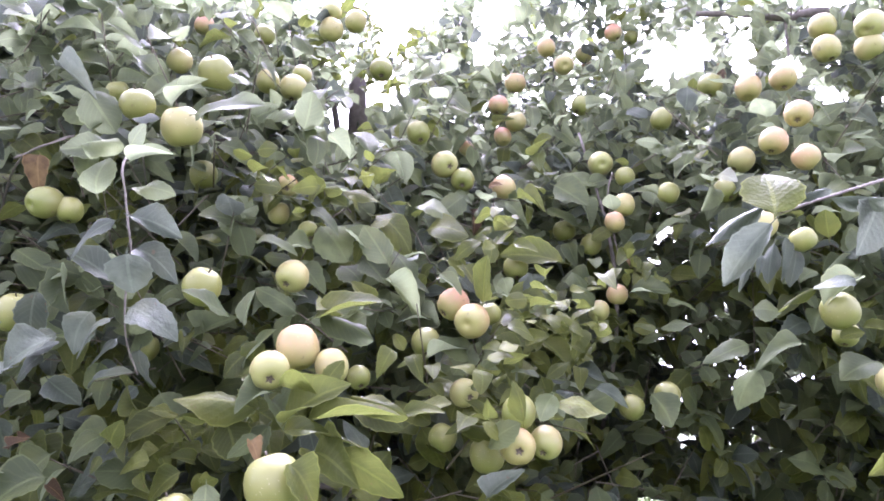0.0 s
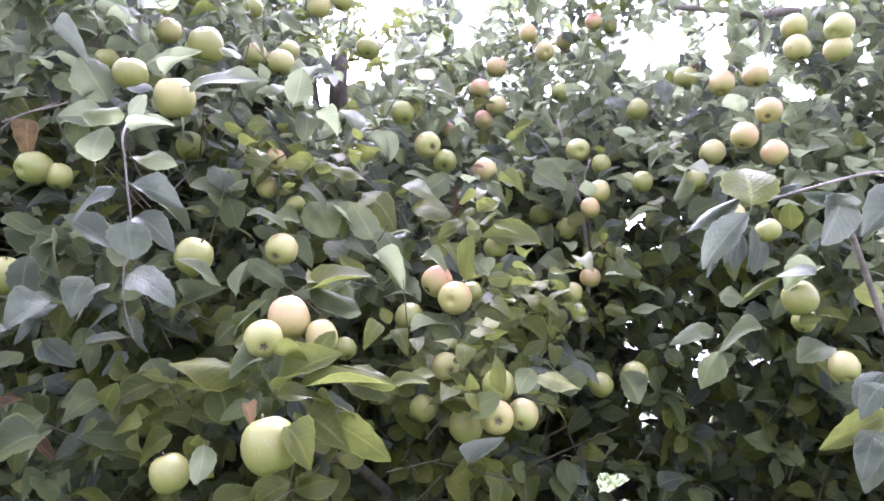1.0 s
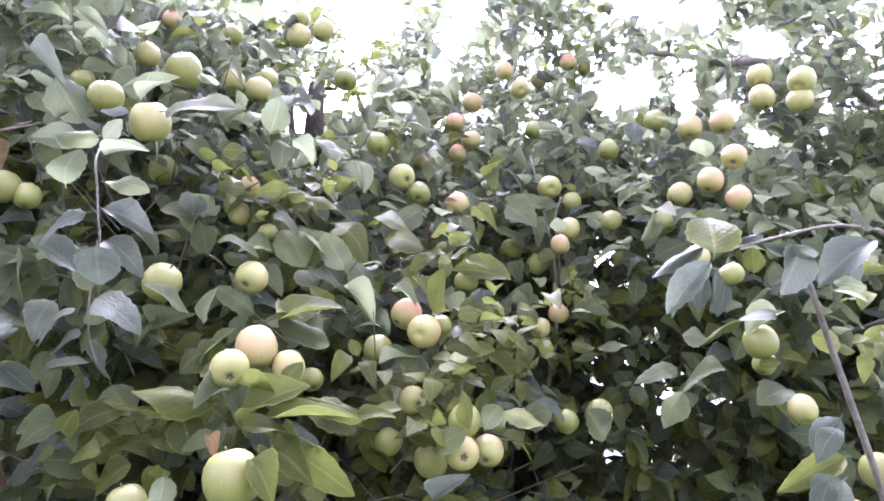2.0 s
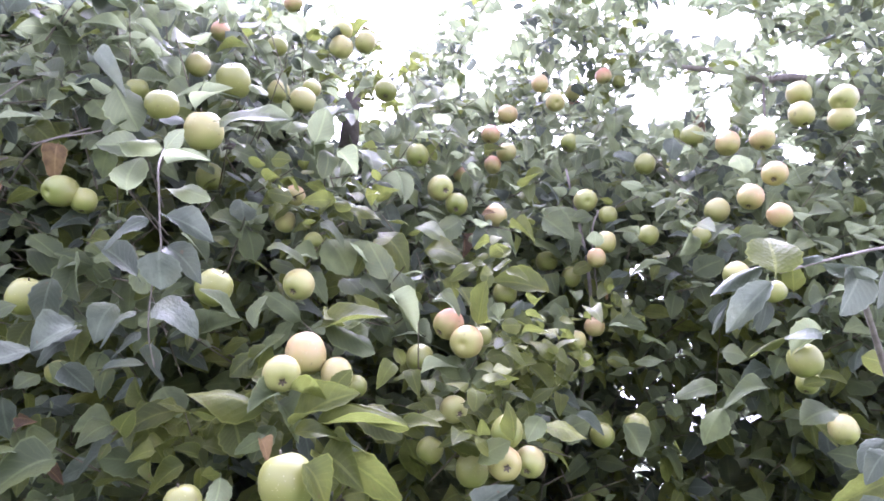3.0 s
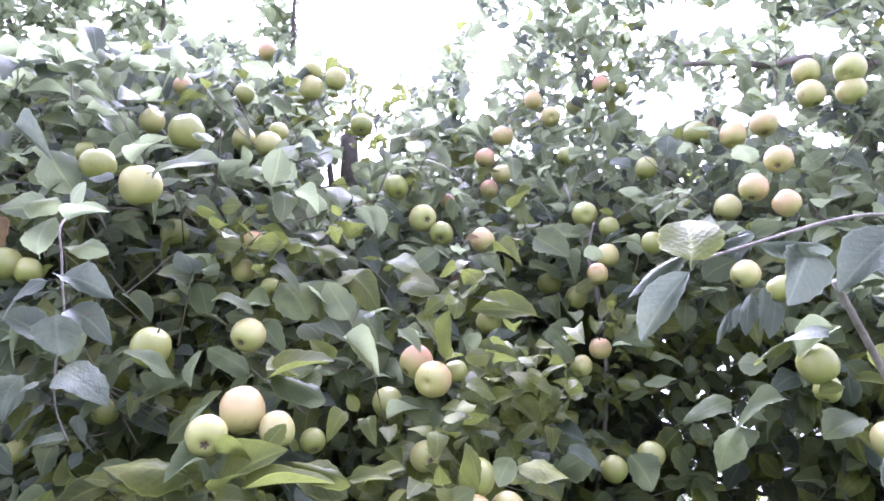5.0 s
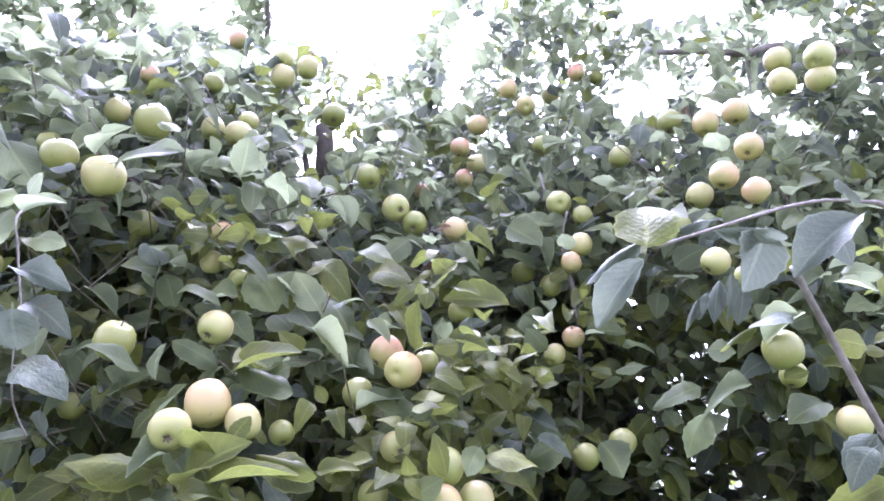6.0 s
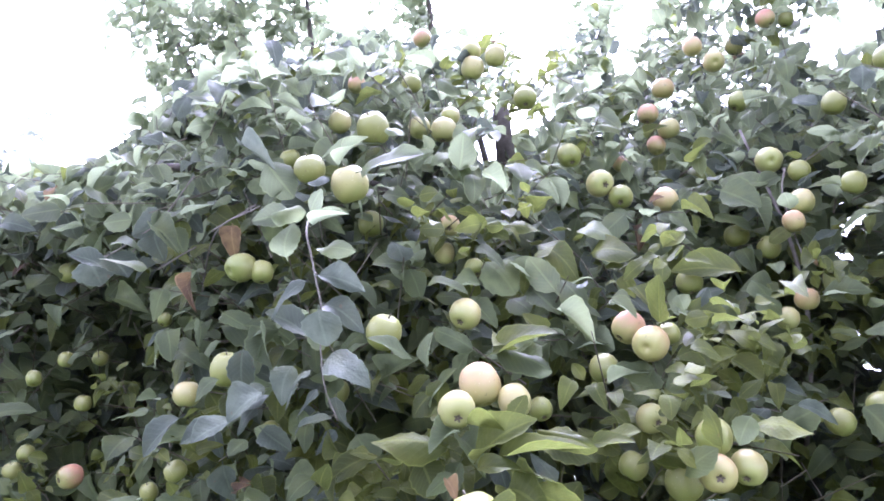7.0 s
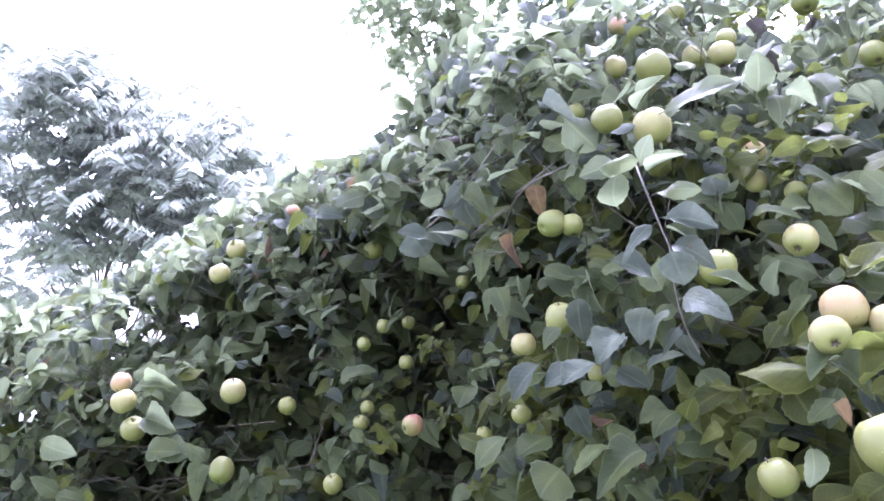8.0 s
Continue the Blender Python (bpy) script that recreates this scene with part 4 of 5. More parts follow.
tagged(grown_leaf((-0.27, 1.05, 1.570), (-0.245, 1.03, 1.550), 0.018, 0, DRY, 5), "curled brown dry leaf")

grown_leaf((-0.041, 1.828, 2.079), (0.054, 1.800, 2.097), 0.056, 0.60)
grown_leaf((0.106, 1.747, 2.133), (0.206, 1.728, 2.123), 0.038, 0.30, face=0.5)
grown_leaf((0.018, 1.781, 2.174), (0.073, 1.763, 2.147), 0.043, 0.20, face=0.6)
grown_leaf((0.278, 1.918, 2.179), (0.369, 1.912, 2.125), 0.077, 0.30, face=0.6)
grown_leaf((0.170, 1.529, 1.871), (0.198, 1.490, 1.906), 0.013, 0.10)
grown_leaf((0.125, 1.427, 1.847), (0.204, 1.409, 1.827), 0.040, 0.70)
grown_leaf((0.123, 1.512, 1.911), (0.137, 1.498, 1.858), 0.025, 0.50)
grown_leaf((0.305, 1.935, 2.266), (0.430, 1.921, 2.250), 0.066, 0.20)
grown_leaf((0.367, 1.887, 2.192), (0.424, 1.881, 2.125), 0.038, 0.20)
grown_leaf((-0.115, 1.302, 1.852), (-0.035, 1.293, 1.804), 0.037, 0.40)
grown_leaf((-0.009, 1.295, 1.862), (0.035, 1.278, 1.825), 0.030, 0.30, face=0.6)
grown_leaf((-0.058, 1.298, 1.881), (-0.051, 1.264, 1.893), 0.018, 0.10)
grown_leaf((-0.018, 1.820, 2.117), (0.066, 1.784, 2.163), 0.044, 0.10)
grown_leaf((0.453, 1.826, 2.133), (0.441, 1.781, 2.173), 0.034, 0.30)
grown_leaf((0.493, 1.893, 2.208), (0.544, 1.856, 2.244), 0.013, 0.10)
grown_leaf((0.562, 1.770, 2.159), (0.515, 1.727, 2.184), 0.021, 0.30)
grown_leaf((0.501, 1.785, 1.913), (0.556, 1.752, 1.937), 0.029, 0.80)
grown_leaf((0.678, 1.717, 2.048), (0.742, 1.677, 2.099), 0.051, 0.40)
grown_leaf((0.663, 1.700, 2.027), (0.719, 1.672, 2.035), 0.035, 0.40, face=0.6)
grown_leaf((0.693, 1.629, 1.904), (0.696, 1.584, 1.951), 0.023, 0.10)
grown_leaf((0.528, 1.699, 1.862), (0.593, 1.670, 1.876), 0.044, 0.50)
grown_leaf((0.573, 1.854, 2.084), (0.488, 1.825, 2.049), 0.018, 0.10)
grown_leaf((0.395, 1.820, 1.924), (0.314, 1.772, 1.951), 0.053, 0.50)
grown_leaf((0.309, 1.685, 1.914), (0.363, 1.671, 1.872), 0.047, 0.50)
grown_leaf((-1.144, 1.301, 2.073), (-1.112, 1.292, 2.008), 0.074, 0.10)
grown_leaf((-1.093, 1.303, 2.084), (-1.012, 1.278, 2.089), 0.045, 0.20, face=0.6)
grown_leaf((-1.025, 1.295, 2.136), (-1.075, 1.259, 2.132), 0.042, 0.20)
grown_leaf((-0.997, 1.302, 2.120), (-0.911, 1.291, 2.081), 0.044, 0.20)
grown_leaf((-0.983, 1.306, 2.112), (-0.963, 1.297, 2.041), 0.047, 0.10)
grown_leaf((-0.978, 1.327, 2.041), (-1.028, 1.300, 2.009), 0.030, 0.10)
grown_leaf((-0.623, 1.495, 2.296), (-0.538, 1.455, 2.355), 0.053, 0.20)
grown_leaf((-0.585, 1.237, 2.138), (-0.525, 1.211, 2.142), 0.023, 0.10, face=0.6)
grown_leaf((-0.668, 1.383, 2.352), (-0.608, 1.368, 2.318), 0.037, 0.20, face=0.6)
grown_leaf((-0.701, 1.329, 2.132), (-0.621, 1.304, 2.135), 0.027, 0.10)
grown_leaf((-0.614, 1.384, 2.117), (-0.545, 1.357, 2.127), 0.033, 0.20)
grown_leaf((-0.620, 1.450, 2.055), (-0.528, 1.426, 2.062), 0.033, 0.10, face=0.6)
grown_leaf((-0.602, 1.559, 2.180), (-0.553, 1.541, 2.151), 0.028, 0.20)
grown_leaf((-0.465, 1.626, 2.476), (-0.410, 1.615, 2.425), 0.030, 0.20)
grown_leaf((-0.360, 1.445, 2.060), (-0.299, 1.427, 2.034), 0.036, 0.50, face=0.6)
grown_leaf((-0.272, 1.434, 2.058), (-0.201, 1.407, 2.066), 0.038, 0.60)
grown_leaf((-0.266, 1.357, 1.999), (-0.203, 1.338, 1.977), 0.036, 0.60)
grown_leaf((-0.798, 1.275, 1.868), (-0.677, 1.255, 1.872), 0.052, 0.50)
grown_leaf((-0.691, 1.292, 1.891), (-0.630, 1.272, 1.877), 0.030, 0.40)
grown_leaf((-0.674, 1.296, 1.928), (-0.629, 1.267, 1.936), 0.035, 0.10)
grown_leaf((-0.924, 1.305, 2.135), (-0.829, 1.280, 2.145), 0.041, 0.20, face=0.6)
grown_leaf((-1.265, 1.770, 2.004), (-1.164, 1.741, 2.028), 0.048, 0.40)
tagged(grown_leaf((0.066, 1.815, 2.146), (0.098, 1.815, 2.083), 0.040, 0, DRY, 5), "torn reddish-brown leaf")
tagged(grown_leaf((0.113, 1.737, 2.168), (0.143, 1.716, 2.177), 0.021, 0, DRY, 2), "curled yellow-brown leaf")
tagged(grown_leaf((0.466, 1.847, 2.022), (0.498, 1.835, 2.002), 0.021, 0, DRY, 5), "curled brown dry leaf")
tree_part("twig", [(-1.183, 1.325, 2.051), (-1.096, 1.325, 2.079), (-0.995, 1.322, 2.126)], 0.0028, 0.0016, TWIG, apple_tree, "thin grey twig", 6)
tree_part("twig", [(-0.999, 1.349, 2.030), (-0.947, 1.348, 2.054), (-0.902, 1.347, 2.072)], 0.0028, 0.0016, TWIG, apple_tree, "thin grey twig", 6)
tree_part("twig", [(-0.851, 1.329, 2.098), (-0.804, 1.328, 2.119), (-0.743, 1.326, 2.145)], 0.0028, 0.0016, TWIG, apple_tree, "thin grey twig", 6)
tree_part("twig", [(0.457, 1.815, 2.244), (0.445, 1.829, 2.191), (0.455, 1.852, 2.117), (0.483, 1.889, 2.000)], 0.0028, 0.0016, TWIG, apple_tree, "thin grey twig", 6)

grown_leaf((-0.682, 1.190, 1.815), (-0.680, 1.170, 1.730), 0.040, 0.15)
grown_leaf((0.306, 0.650, 1.776), (0.322, 0.680, 1.829), 0.042, 0.90, k=8)
grown_leaf((0.324, 0.690, 1.803), (0.265, 0.700, 1.777), 0.017, 0.15, k=1)
grown_leaf((0.315, 0.660, 1.782), (0.265, 0.670, 1.729), 0.021, 0.05, k=0)
grown_leaf((0.340, 0.680, 1.803), (0.360, 0.660, 1.814), 0.008, 0.15, k=1)
grown_leaf((0.373, 0.690, 1.806), (0.433, 0.670, 1.813), 0.008, 0.12, k=1)
grown_leaf((0.429, 0.690, 1.812), (0.404, 0.680, 1.757), 0.037, 0.02, k=0)
grown_leaf((0.536, 0.710, 1.831), (0.453, 0.690, 1.782), 0.030, 0.05, k=0)
grown_leaf((0.503, 0.730, 1.828), (0.523, 0.720, 1.790), 0.022, 0.10, k=9)
grown_leaf((0.525, 0.740, 1.877), (0.542, 0.720, 1.854), 0.010, 0.12, k=1)
grown_leaf((0.601, 0.900, 1.819), (0.642, 0.880, 1.820), 0.020, 0.40, k=9)
grown_leaf((0.670, 1.350, 1.950), (0.648, 1.330, 1.863), 0.017, 0.12, k=0)
grown_leaf((0.652, 1.360, 1.939), (0.620, 1.340, 1.866), 0.026, 0.08, k=1)
grown_leaf((0.698, 1.370, 1.937), (0.680, 1.360, 1.856), 0.023, 0.08, k=9)
grown_leaf((0.624, 1.360, 1.913), (0.601, 1.340, 1.866), 0.011, 0.12, k=8)
grown_leaf((0.620, 1.400, 1.908), (0.585, 1.380, 1.854), 0.011, 0.12, k=1)
grown_leaf((0.647, 1.200, 1.818), (0.577, 1.220, 1.796), 0.012, 1.00, k=1)
grown_leaf((0.667, 1.130, 1.816), (0.594, 1.110, 1.807), 0.028, 0.05, k=9)
grown_leaf((-0.301, 0.980, 1.523), (-0.297, 0.970, 1.468), 0.026, 0.60)
grown_leaf((-0.147, 1.100, 1.632), (-0.058, 1.070, 1.620), 0.020, 1.00, k=1)
grown_leaf((-0.068, 1.160, 1.605), (-0.004, 1.130, 1.614), 0.025, 0.90, k=0)
grown_leaf((-0.262, 1.100, 1.576), (-0.301, 1.070, 1.552), 0.037, 0.60, k=9)
grown_leaf((-0.345, 1.210, 1.672), (-0.283, 1.180, 1.735), 0.039, 0.60, k=8)
grown_leaf((-0.226, 1.240, 1.776), (-0.124, 1.210, 1.756), 0.036, 0.60, k=1)
grown_leaf((0.022, 1.240, 1.588), (0.093, 1.210, 1.583), 0.019, 0.90, k=1)
grown_leaf((-0.260, 1.140, 1.595), (-0.287, 1.110, 1.541), 0.038, 0.50, k=0)
grown_leaf((-0.179, 1.110, 1.638), (-0.157, 1.100, 1.683), 0.022, 1.00, k=9)
grown_leaf((0.652, 1.009, 1.552), (0.623, 1.003, 1.492), 0.028, 0.10)
grown_leaf((0.666, 0.994, 1.623), (0.620, 0.982, 1.592), 0.028, 0.10)

# ---- the tree's mass of leaves ----
rng = np.random.default_rng(3)
SPURS = []


def spur(x, y, z):
    """A fruiting spur: a rosette of small young leaves."""
    SPURS.append((x, y, z))


spur(0.104, 1.505, 1.976)
spur(-0.286, 1.439, 2.024)
spur(-0.327, 1.391, 2.006)
spur(0.193, 1.434, 1.759)
spur(0.247, 1.467, 1.711)
spur(0.448, 1.811, 2.000)
spur(0.007, 1.285, 1.604)
spur(0.017, 1.325, 1.649)
spur(-0.446, 1.238, 1.567)
spur(-0.372, 1.190, 1.555)
spur(-1.528, 1.605, 1.558)
spur(-1.303, 1.684, 1.788)
spur(-1.389, 1.547, 1.650)
spur(-0.827, 1.297, 1.608)
spur(0.451, 1.755, 1.802)
spur(0.737, 1.039, 1.734)
spur(-0.25, 1.45, 2.06)
spur(-0.36, 1.45, 2.07)
spur(-0.20, 1.47, 2.05)
spur(0.15, 1.40, 1.76)
spur(0.22, 1.42, 1.74)
spur(0.28, 1.50, 1.70)
spur(-0.24, 2.25, 2.81)
spur(-0.18, 2.22, 2.79)
spur(-0.12, 2.25, 2.82)
spur(-0.33, 2.45, 2.98)
spur(-0.40, 2.50, 2.90)
spur(-0.33, 2.50, 2.84)

N = 13400
rx, rz = rng.uniform(-3.9, 2.4, N), 0.45 + 3.45 * rng.random(N) ** 1.12
depth_in = 0.06 + 1.25 * rng.random(N) ** 1.3
roots = np.stack([rx, face_of(rx, rz) + depth_in + 0.08, rz], 1)
back = np.arange(N) % 5 == 0
roots[back, 1] += rng.uniform(0.9, 1.9, back.sum())
deep = (roots[:, 0] > -2.5) & (roots[:, 0] < -0.7) & (roots[:, 2] > 1.0) & (roots[:, 2] < 2.1) & (rng.random(N) < 0.35)
roots[deep, 1] += rng.uniform(0.4, 1.1, deep.sum())
heading = np.stack([rng.normal(0, 0.6, N), -0.7 + rng.normal(0, 0.5, N), 0.25 + rng.normal(0, 0.55, N)], 1)
base, turn, length, width, shape, lines = shoots(rng, roots, heading, (6, 11), 0.076)
# The inner crown: larger old leaves behind one another, which close the view through the tree.
M, outer = 5200, len(base)
ix, iz = rng.uniform(-3.9, 2.4, M), 0.5 + 2.6 * rng.random(M)
inner = shoots(rng, np.stack([ix, face_of(ix, iz) + rng.uniform(0.65, 1.7, M), iz], 1), np.stack([rng.normal(0, 0.8, M), rng.normal(-0.3, 0.5, M), rng.normal(0, 0.7, M)], 1), (6, 10), 0.115, 0.2, 0.5)
base, turn, length, width, shape = (np.concatenate([a, b]) for a, b in zip((base, turn, length, width, shape), inner[:5]))
sb, st, sl, sw, ss, _ = shoots(rng, np.repeat(np.array(SPURS), 3, 0) + rng.normal(0, 0.025, (3 * len(SPURS), 3)), rng.normal(0, 0.5, (3 * len(SPURS), 3)) + (0, -0.5, 0.3), (4, 7), 0.048, 0.1, 0.6)
sfree = clear_of_fruit(sb + 0.5 * sl[:, None] * st[:, :, 1], rng)
sb, st, sl, sw, ss = (a[sfree] for a in (sb, st, sl, sw, ss))
wider = np.where(base[:, 0] < -1.35, 1.25, 1.0)
length, width = length * wider, width * wider
mid = base + 0.5 * length[:, None] * turn[:, :, 1]
tip = base + length[:, None] * turn[:, :, 1]
keep = in_crown(mid, rng) & in_crown(tip, rng) & clear_of_fruit(mid, rng) & clear_of_fruit(base + 0.8 * length[:, None] * turn[:, :, 1], rng)
crown_a = (((mid - (0.35, 2.4, 1.9)) / (2.35, 1.9, 2.4)) ** 2).sum(1)
crown_b = (((mid - (-2.5, 2.0, 1.4)) / (1.75, 1.65, 1.55)) ** 2).sum(1)
keep &= np.minimum(crown_a, crown_b) < 1.02 + 0.22 * (rng.random(len(mid)) - 0.5)
u, v = slopes(mid)
lace = (np.abs(u + 1.65) < 0.30) & (v > 0.20) & (v < 0.36)
keep &= ~(lace & (rng.random(len(mid)) < np.where(np.arange(len(mid)) >= outer, 0.7, 0.25)))
glade = (np.abs(u - 0.355) < 0.065) & (v > -0.08) & (v < 0.30) | (np.abs(u - 0.43) < 0.10) & (v > -0.06) & (v < 0.10)
deep_in = mid[:, 1] - face_of(mid[:, 0], mid[:, 2]) > 0.14
keep &= ~(glade & (rng.random(len(mid)) < np.where(np.arange(len(mid)) >= outer, 0.82, np.where(deep_in, 0.32, 0.05))))
keep &= clear_of_fruit(mid, rng, GROWN, (1.3, 0.6)) & clear_of_fruit(mid, rng, [(*q, 0.03) for q in SPURS], (1.1, 0.6))
keep &= mid[:, 1] > face_of(mid[:, 0], mid[:, 2]) - 0.07
# Shaded hollows in the leafy face: across, height, half width, half height.
HOLLOWS = [(-0.48, 1.65, 0.09, 0.08), (-0.01, 1.45, 0.07, 0.08), (-0.06, 1.70, 0.06, 0.07), (0.30, 1.50, 0.15, 0.08), (-0.66, 1.55, 0.07, 0.05), (0.55, 1.74, 0.09, 0.06), (-0.62, 2.03, 0.08, 0.06)]
for hx, hz, wx, wz in HOLLOWS:
    keep &= ~((((mid[:, 0] - hx) / wx) ** 2 + ((mid[:, 2] - hz) / wz) ** 2 < 1) & (mid[:, 1] < face_of(mid[:, 0], mid[:, 2]) + 0.36))
# The leaves stand in clumps, with dark hollows between them.
clump = np.array([noise.noise(Vector(q) * 6.5) for q in mid])
inside = mid[:, 1] - face_of(mid[:, 0], mid[:, 2])
caves = np.array([noise.noise(Vector(q) * 3.6 + Vector((4.0, 1.0, 7.0))) for q in mid])
keep &= ~((mid[:, 0] < -1.2) & (inside < 0.55) & (caves > 0.12))
hollow = np.where((mid[:, 0] < -0.95) & (mid[:, 2] > 1.6) & (mid[:, 2] < 2.2), 0.04, -0.16)
keep &= ~((inside < 0.34) & (clump < hollow) & (mid[:, 2] < 2.25) & (mid[:, 0] < 0.3))
base, turn, length, width, shape, mid, inside = (a[keep] for a in (base, turn, length, width, shape, mid, inside))
# The leaves of one stretch of the leafy face are single parts, the rest one mass.
near = np.nonzero(clear_of_fruit(mid, rng, None, (2.4, 0.1)) & (mid[:, 1] < face_of(mid[:, 0], mid[:, 2]) + 0.02) & (np.abs(mid[:, 0] + 0.2) < 0.75) & (np.abs(mid[:, 2] - 1.85) < 0.4))[0][:56]
lean_to = Vector(apple_tree.location)
next_tree = thing("apple_tree", (-2.7, 2.5, 0.0), "lower neighbouring apple tree with scattered small apples", "tree")
tree_part("trunk", [(-2.7, 2.5, -0.05), (-2.68, 2.48, 0.4), (-2.6, 2.42, 0.9)], 0.10, 0.07, BARK, next_tree, "dark rough bark", 12, seed=41)
tree_part("limb", [(-2.6, 2.42, 0.85), (-2.3, 2.45, 1.3), (-1.8, 2.35, 1.75), (-1.3, 2.3, 1.95)], 0.030, 0.008, BARK, next_tree, seed=42)
tree_part("limb", [(-2.62, 2.43, 0.85), (-2.7, 2.4, 1.4), (-2.5, 2.25, 1.8), (-2.1, 2.1, 2.1)], 0.028, 0.007, BARK, next_tree, seed=43)
tree_part("limb", [(-2.6, 2.42, 0.9), (-3.0, 2.3, 1.5), (-3.3, 2.0, 1.9)], 0.028, 0.007, BARK, next_tree, seed=44)
for i in near:
    ob = new("leaf", leaf_mesh(int(shape[i]), YOUNG if rng.random() < 0.25 else LEAF))
    ob.parent = apple_tree
    ob.matrix_basis = Matrix.Translation(Vector(base[i]) - lean_to) @ Matrix(turn[i].tolist()).to_4x4() @ Matrix.Diagonal((width[i], length[i], length[i], 1))
rest = np.setdiff1d(np.arange(len(base)), near)
kinds = rng.random(len(rest))
# Young yellow-green growth low on the tree's middle.
sprout = (((mid[rest] - (-0.12, 1.2, 1.50)) / (0.50, 0.45, 0.24)) ** 2).sum(1) < 1
high = (mid[rest, 2] > 2.15) | (mid[rest, 0] < -1.3)
kinds = np.where(high & (kinds > 0.62) & (kinds < 0.80), 0.3, kinds)
kinds = np.where(sprout & (kinds < 0.55), 0.7, kinds)
theirs = mid[rest, 0] + 0.25 * (rng.random(len(rest)) - 0.5) < -1.25
for tree, mine in ((apple_tree, ~theirs), (next_tree, theirs)):
    for low, high, mat in ((0.0, 0.62, LEAF), (0.62, 0.87, YOUNG), (0.87, 0.9985, DUSTY), (0.9985, 1.01, DRY)):
        for shapes, layer in ((FINE, inside[rest] < 0.10), (SHAPES, (inside[rest] >= 0.10) & (inside[rest] < 0.45)), (SIMPLE, inside[rest] >= 0.45)):
            i = rest[(kinds >= low) & (kinds < high) & mine & layer]
            if not len(i):
                continue
            tagged(part("foliage", leaves_mesh("foliage", base[i] - np.array(tree.location), turn[i], length[i], width[i], shape[i], shapes), mat, tree), kind="stuff")
ends = np.array([l[-1] for l in lines])
ok = np.minimum((((ends - (0.35, 2.4, 1.9)) / (2.35, 1.9, 2.4)) ** 2).sum(1), (((ends - (-2.5, 2.0, 1.4)) / (1.75, 1.65, 1.55)) ** 2).sum(1)) < 0.97
ok &= in_crown(ends, rng) & clear_of_fruit(np.array([l[-1] for l in lines]), rng) & in_crown(roots, rng)
lines = [[p - np.array(lean_to) for p in l] for l, o in zip(lines, ok) if o]
tagged(part("foliage", leaves_mesh("foliage", sb - np.array(lean_to), st, sl, sw, ss), YOUNG, apple_tree), kind="stuff")
tagged(part("brushwood", twig_mesh("brushwood", lines, 0.0022, 0.0012), SHOOT, apple_tree), kind="stuff")

# ---- the taller fruit tree behind ----
tall_tree = thing("fruit_tree", (-0.9, 4.2, 0.0), "taller fruit tree with sparse small leaves against the sky", "tree")
tree_part("trunk", [(-0.9, 4.2, -0.05), (-0.95, 4.1, 1.2), (-1.0, 3.9, 2.2)], 0.11, 0.07, BARK, tall_tree, "", 12)
BOUGHS = [
    [(-1.0, 3.95, 2.1), (-1.5, 3.4, 2.8), (-1.85, 3.0, 3.2), (-2.1, 2.8, 3.8), (-2.2, 2.8, 4.3)],
    [(-1.5, 3.4, 2.8), (-1.75, 3.1, 3.1), (-1.8, 2.9, 3.5), (-1.72, 2.8, 3.9)],
    [(-1.0, 3.9, 2.2), (-1.2, 3.3, 3.0), (-1.35, 3.0, 3.5), (-1.4, 2.9, 4.2)],
    [(-0.97, 3.95, 2.1), (-0.8, 3.4, 3.1), (-0.75, 3.1, 3.6), (-0.75, 3.0, 4.2)],
    [(-0.95, 4.0, 1.9), (-0.4, 3.7, 3.0), (0.02, 3.4, 3.5), (0.06, 3.4, 3.85)]]
spots, ways = [], []
for k, limb in enumerate(BOUGHS):
    tree_part("limb", limb, 0.035, 0.006, BARK, tall_tree, seed=20 + k)
    line = smooth_line(limb[1:], 14)
    for p in line:
        if p.z > 3.0:
            for _ in range(4 if k < 4 else 2):
                spots.append(np.array(p) + rng.normal(0, 0.13, 3))
                ways.append(rng.normal(0, 0.6, 3) + np.array((0, -0.1, 0.5)))
tb, tt, tl, tw, ts, tlines = shoots(rng, spots, ways, (5, 9), 0.075)
u, v = slopes(tb)
open_sky = ((u + 0.125) / 0.115) ** 2 + ((v - 0.72) / 0.20) ** 2 > 1
for cu, cv, ru, rv in LANES:
    open_sky &= ((u - cu) / ru) ** 2 + ((v - cv) / rv) ** 2 > 0.8
tb, tt, tl, tw, ts = (a[open_sky] for a in (tb, tt, tl, tw, ts))
tall_at = np.array(tall_tree.location)
tagged(part("foliage", leaves_mesh("foliage", tb - tall_at, tt, tl, tw, ts), LEAF, tall_tree), kind="stuff")
tagged(part("brushwood", twig_mesh("brushwood", [[p - tall_at for p in l] for l in tlines], 0.003, 0.0015), SHOOT, tall_tree), kind="stuff")


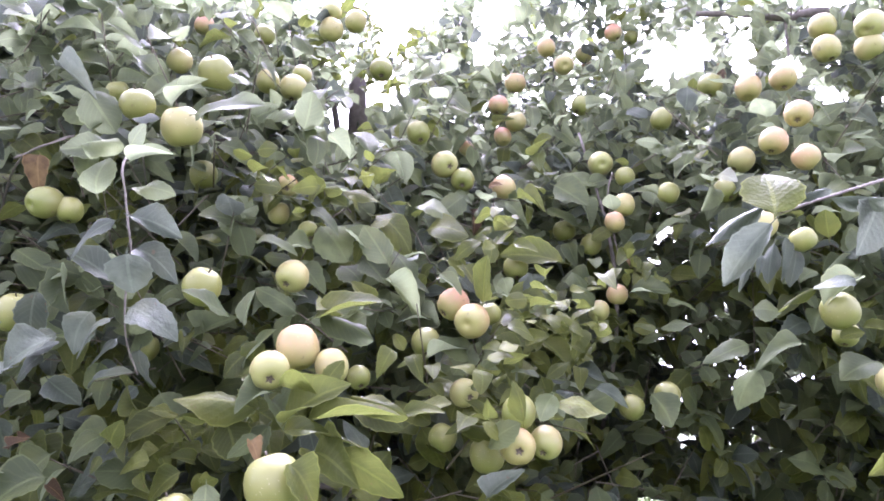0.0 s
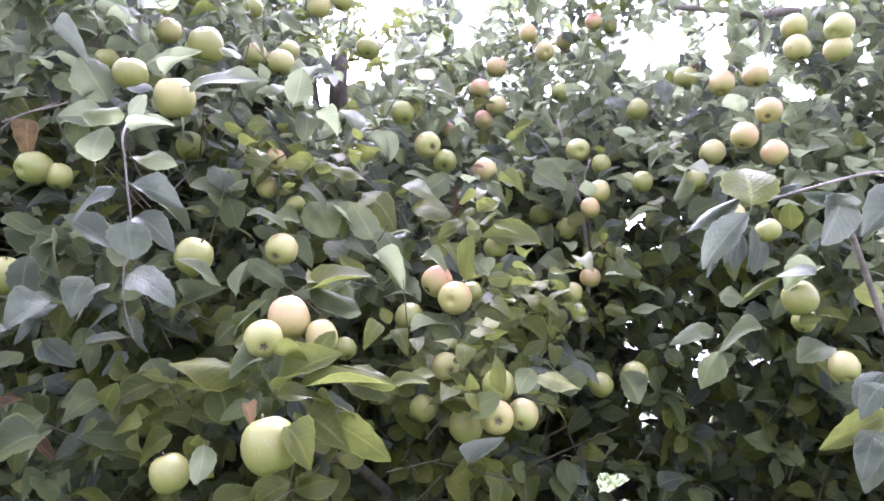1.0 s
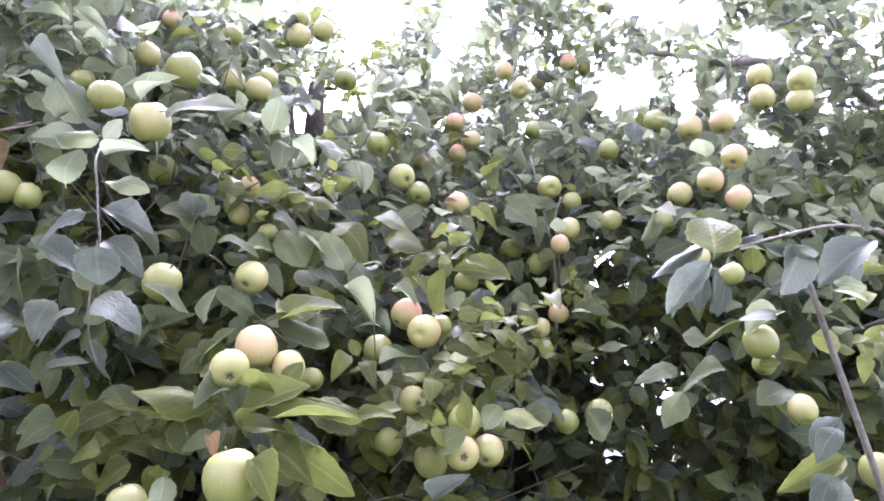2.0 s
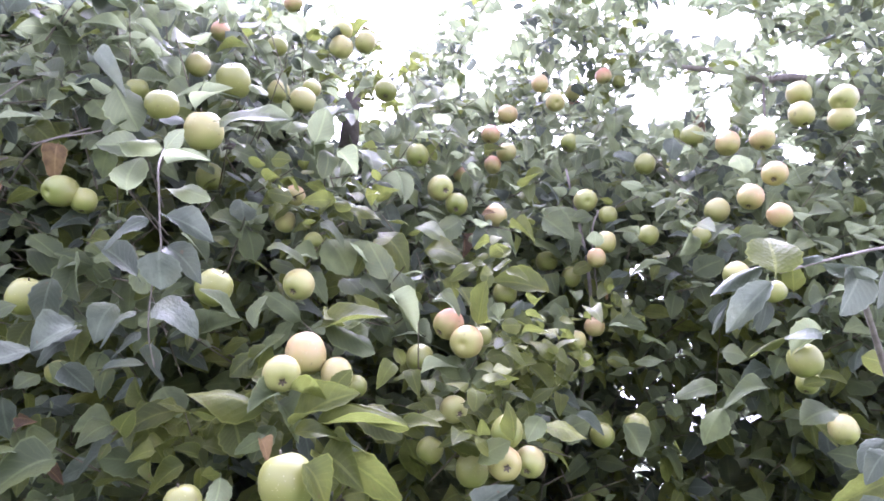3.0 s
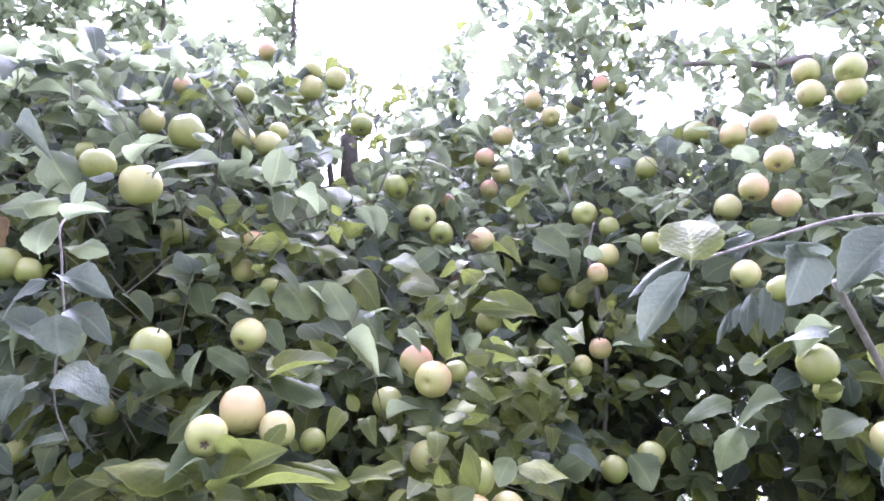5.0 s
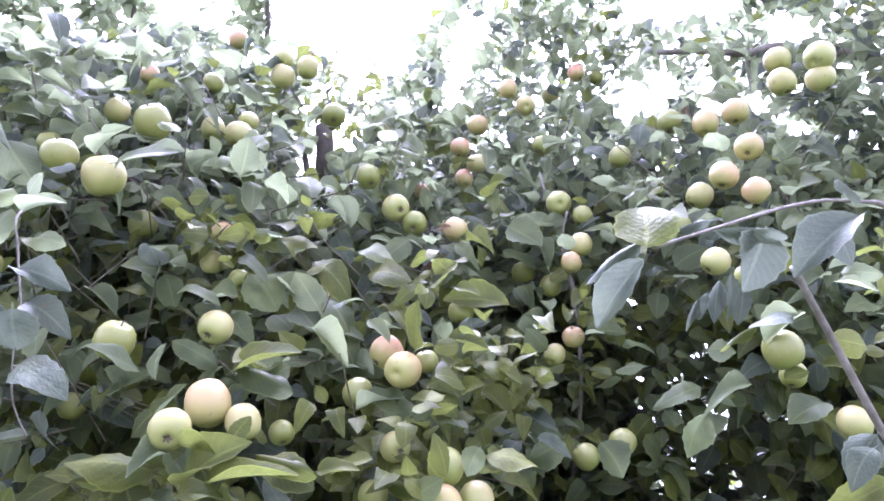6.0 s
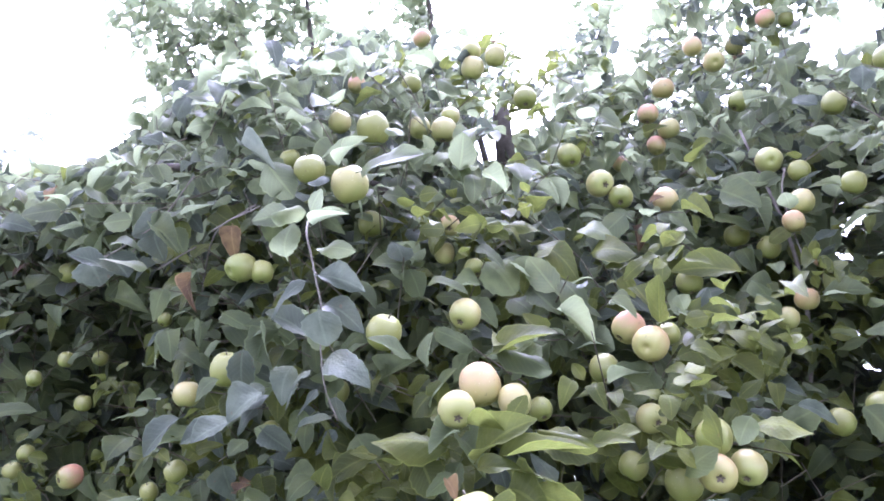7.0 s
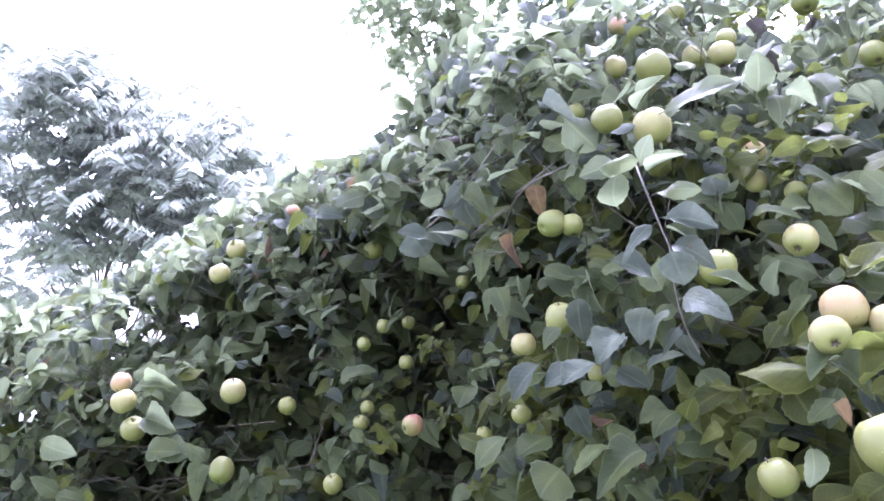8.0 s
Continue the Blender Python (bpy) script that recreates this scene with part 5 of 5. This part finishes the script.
# ---- the sumac beyond the orchard ----
def sumac(place, heads, seed):
    """A sumac: bare forked stems with long feathered leaves in whorls at their ends."""
    rnd = np.random.default_rng(seed)
    tree = thing("sumac_tree", place, "sumac tree with long feathered leaves, haze painted into their pale green", "tree")
    o = np.array(place)
    tree_part("trunk", [o, o + (0.05, 0, 0.9), o + (0, 0.05, 1.7)], 0.09, 0.06, BARK, tree)
    base, way, normal, length = [], [], [], []
    stalks = []
    for n, h in enumerate(heads):
        h = np.array(h)
        fork = o + ((h - o) * (0.5, 0.5, 0.0)).round(0) * 0.7 + (0, 0, 2.0 + 0.25 * (n % 4))
        bow = rnd.normal(0, 0.12, 3)
        if n % 3 == 0:
            tree_part("limb", [o + (0, 0, 1.6), fork, fork + (h - fork) * 0.5 + bow, h], 0.014, 0.005, TWIG, tree, seed=30 + n, sides=6)
        for _ in range(14):
            a, rise = rnd.uniform(0, 6.28), rnd.uniform(-0.5, 1.4)
            d = np.array((math.cos(a), math.sin(a), rise))
            d /= np.linalg.norm(d)
            p, side = h.copy() + rnd.normal(0, 0.12, 3), np.cross(d, (0, 0, 1.0))
            side /= np.linalg.norm(side)
            start, reach = p.copy(), rnd.uniform(0.32, 0.5)
            for k in range(12):
                d = d + np.array((0, 0, -0.075))
                d /= np.linalg.norm(d)
                p = p + d * reach / 12
                if k > 1:
                    for s in (-1, 1):
                        base.append(p.copy())
                        way.append(side * s + 0.25 * d + np.array((0, 0, -0.35)))
                        normal.append(np.array((0, 0, 1.0)) + rnd.normal(0, 0.2, 3))
                        length.append(0.105 * math.sin(math.pi * (k + 1) / 14) + 0.02)
            stalks.append([start, p.copy()])
    length = np.array(length)
    m = len(base)
    # The leaflets' pale colour carries painted haze.
    tagged(part("foliage", leaves_mesh("foliage", np.array(base) - o, turns_of(np.array(way), np.array(normal)), length, length * 0.36, rnd.integers(0, 3, m), LEAFLETS), HAZED_LEAF, tree), kind="stuff")
    tagged(part("leafstalk", twig_mesh("leafstalk", [[p - o for p in l] for l in stalks], 0.003, 0.0015), TWIG, tree), kind="stuff")
    return tree


dice = np.random.default_rng(8)
HEADS = []
for k in range(84):
    a = dice.random() ** 0.85
    low, top = 2.35 + 0.4 * a, 5.2 - 1.05 * max(0.0, a - 0.35) / 0.65
    HEADS.append((-6.9 + 2.5 * a, 2.4 + 1.7 * a + 0.4 * dice.normal(), low + (top - low) * dice.random() ** 0.7))
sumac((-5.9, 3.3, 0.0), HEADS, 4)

# ---- grass beyond the trees ----
G = 3000
gx, gy = rng.uniform(-5, 6, G), rng.uniform(3.0, 16.0, G)
gb = np.stack([gx, gy, np.full(G, -0.02)], 1)
gd = np.stack([rng.normal(0, 0.3, G), rng.normal(0, 0.3, G), np.ones(G)], 1)
gn_ = np.stack([rng.normal(0, 1, G), rng.normal(0, 1, G), np.full(G, 0.2)], 1)
gl_ = rng.uniform(0.12, 0.38, G)
blades = part("grass", leaves_mesh("grass", gb, turns_of(gd, gn_), gl_, gl_ * 0.06, rng.integers(0, len(SHAPES), G)), BLADE)
tagged(blades, "tall uncut green grass beyond the trees", "grass", kind="stuff")
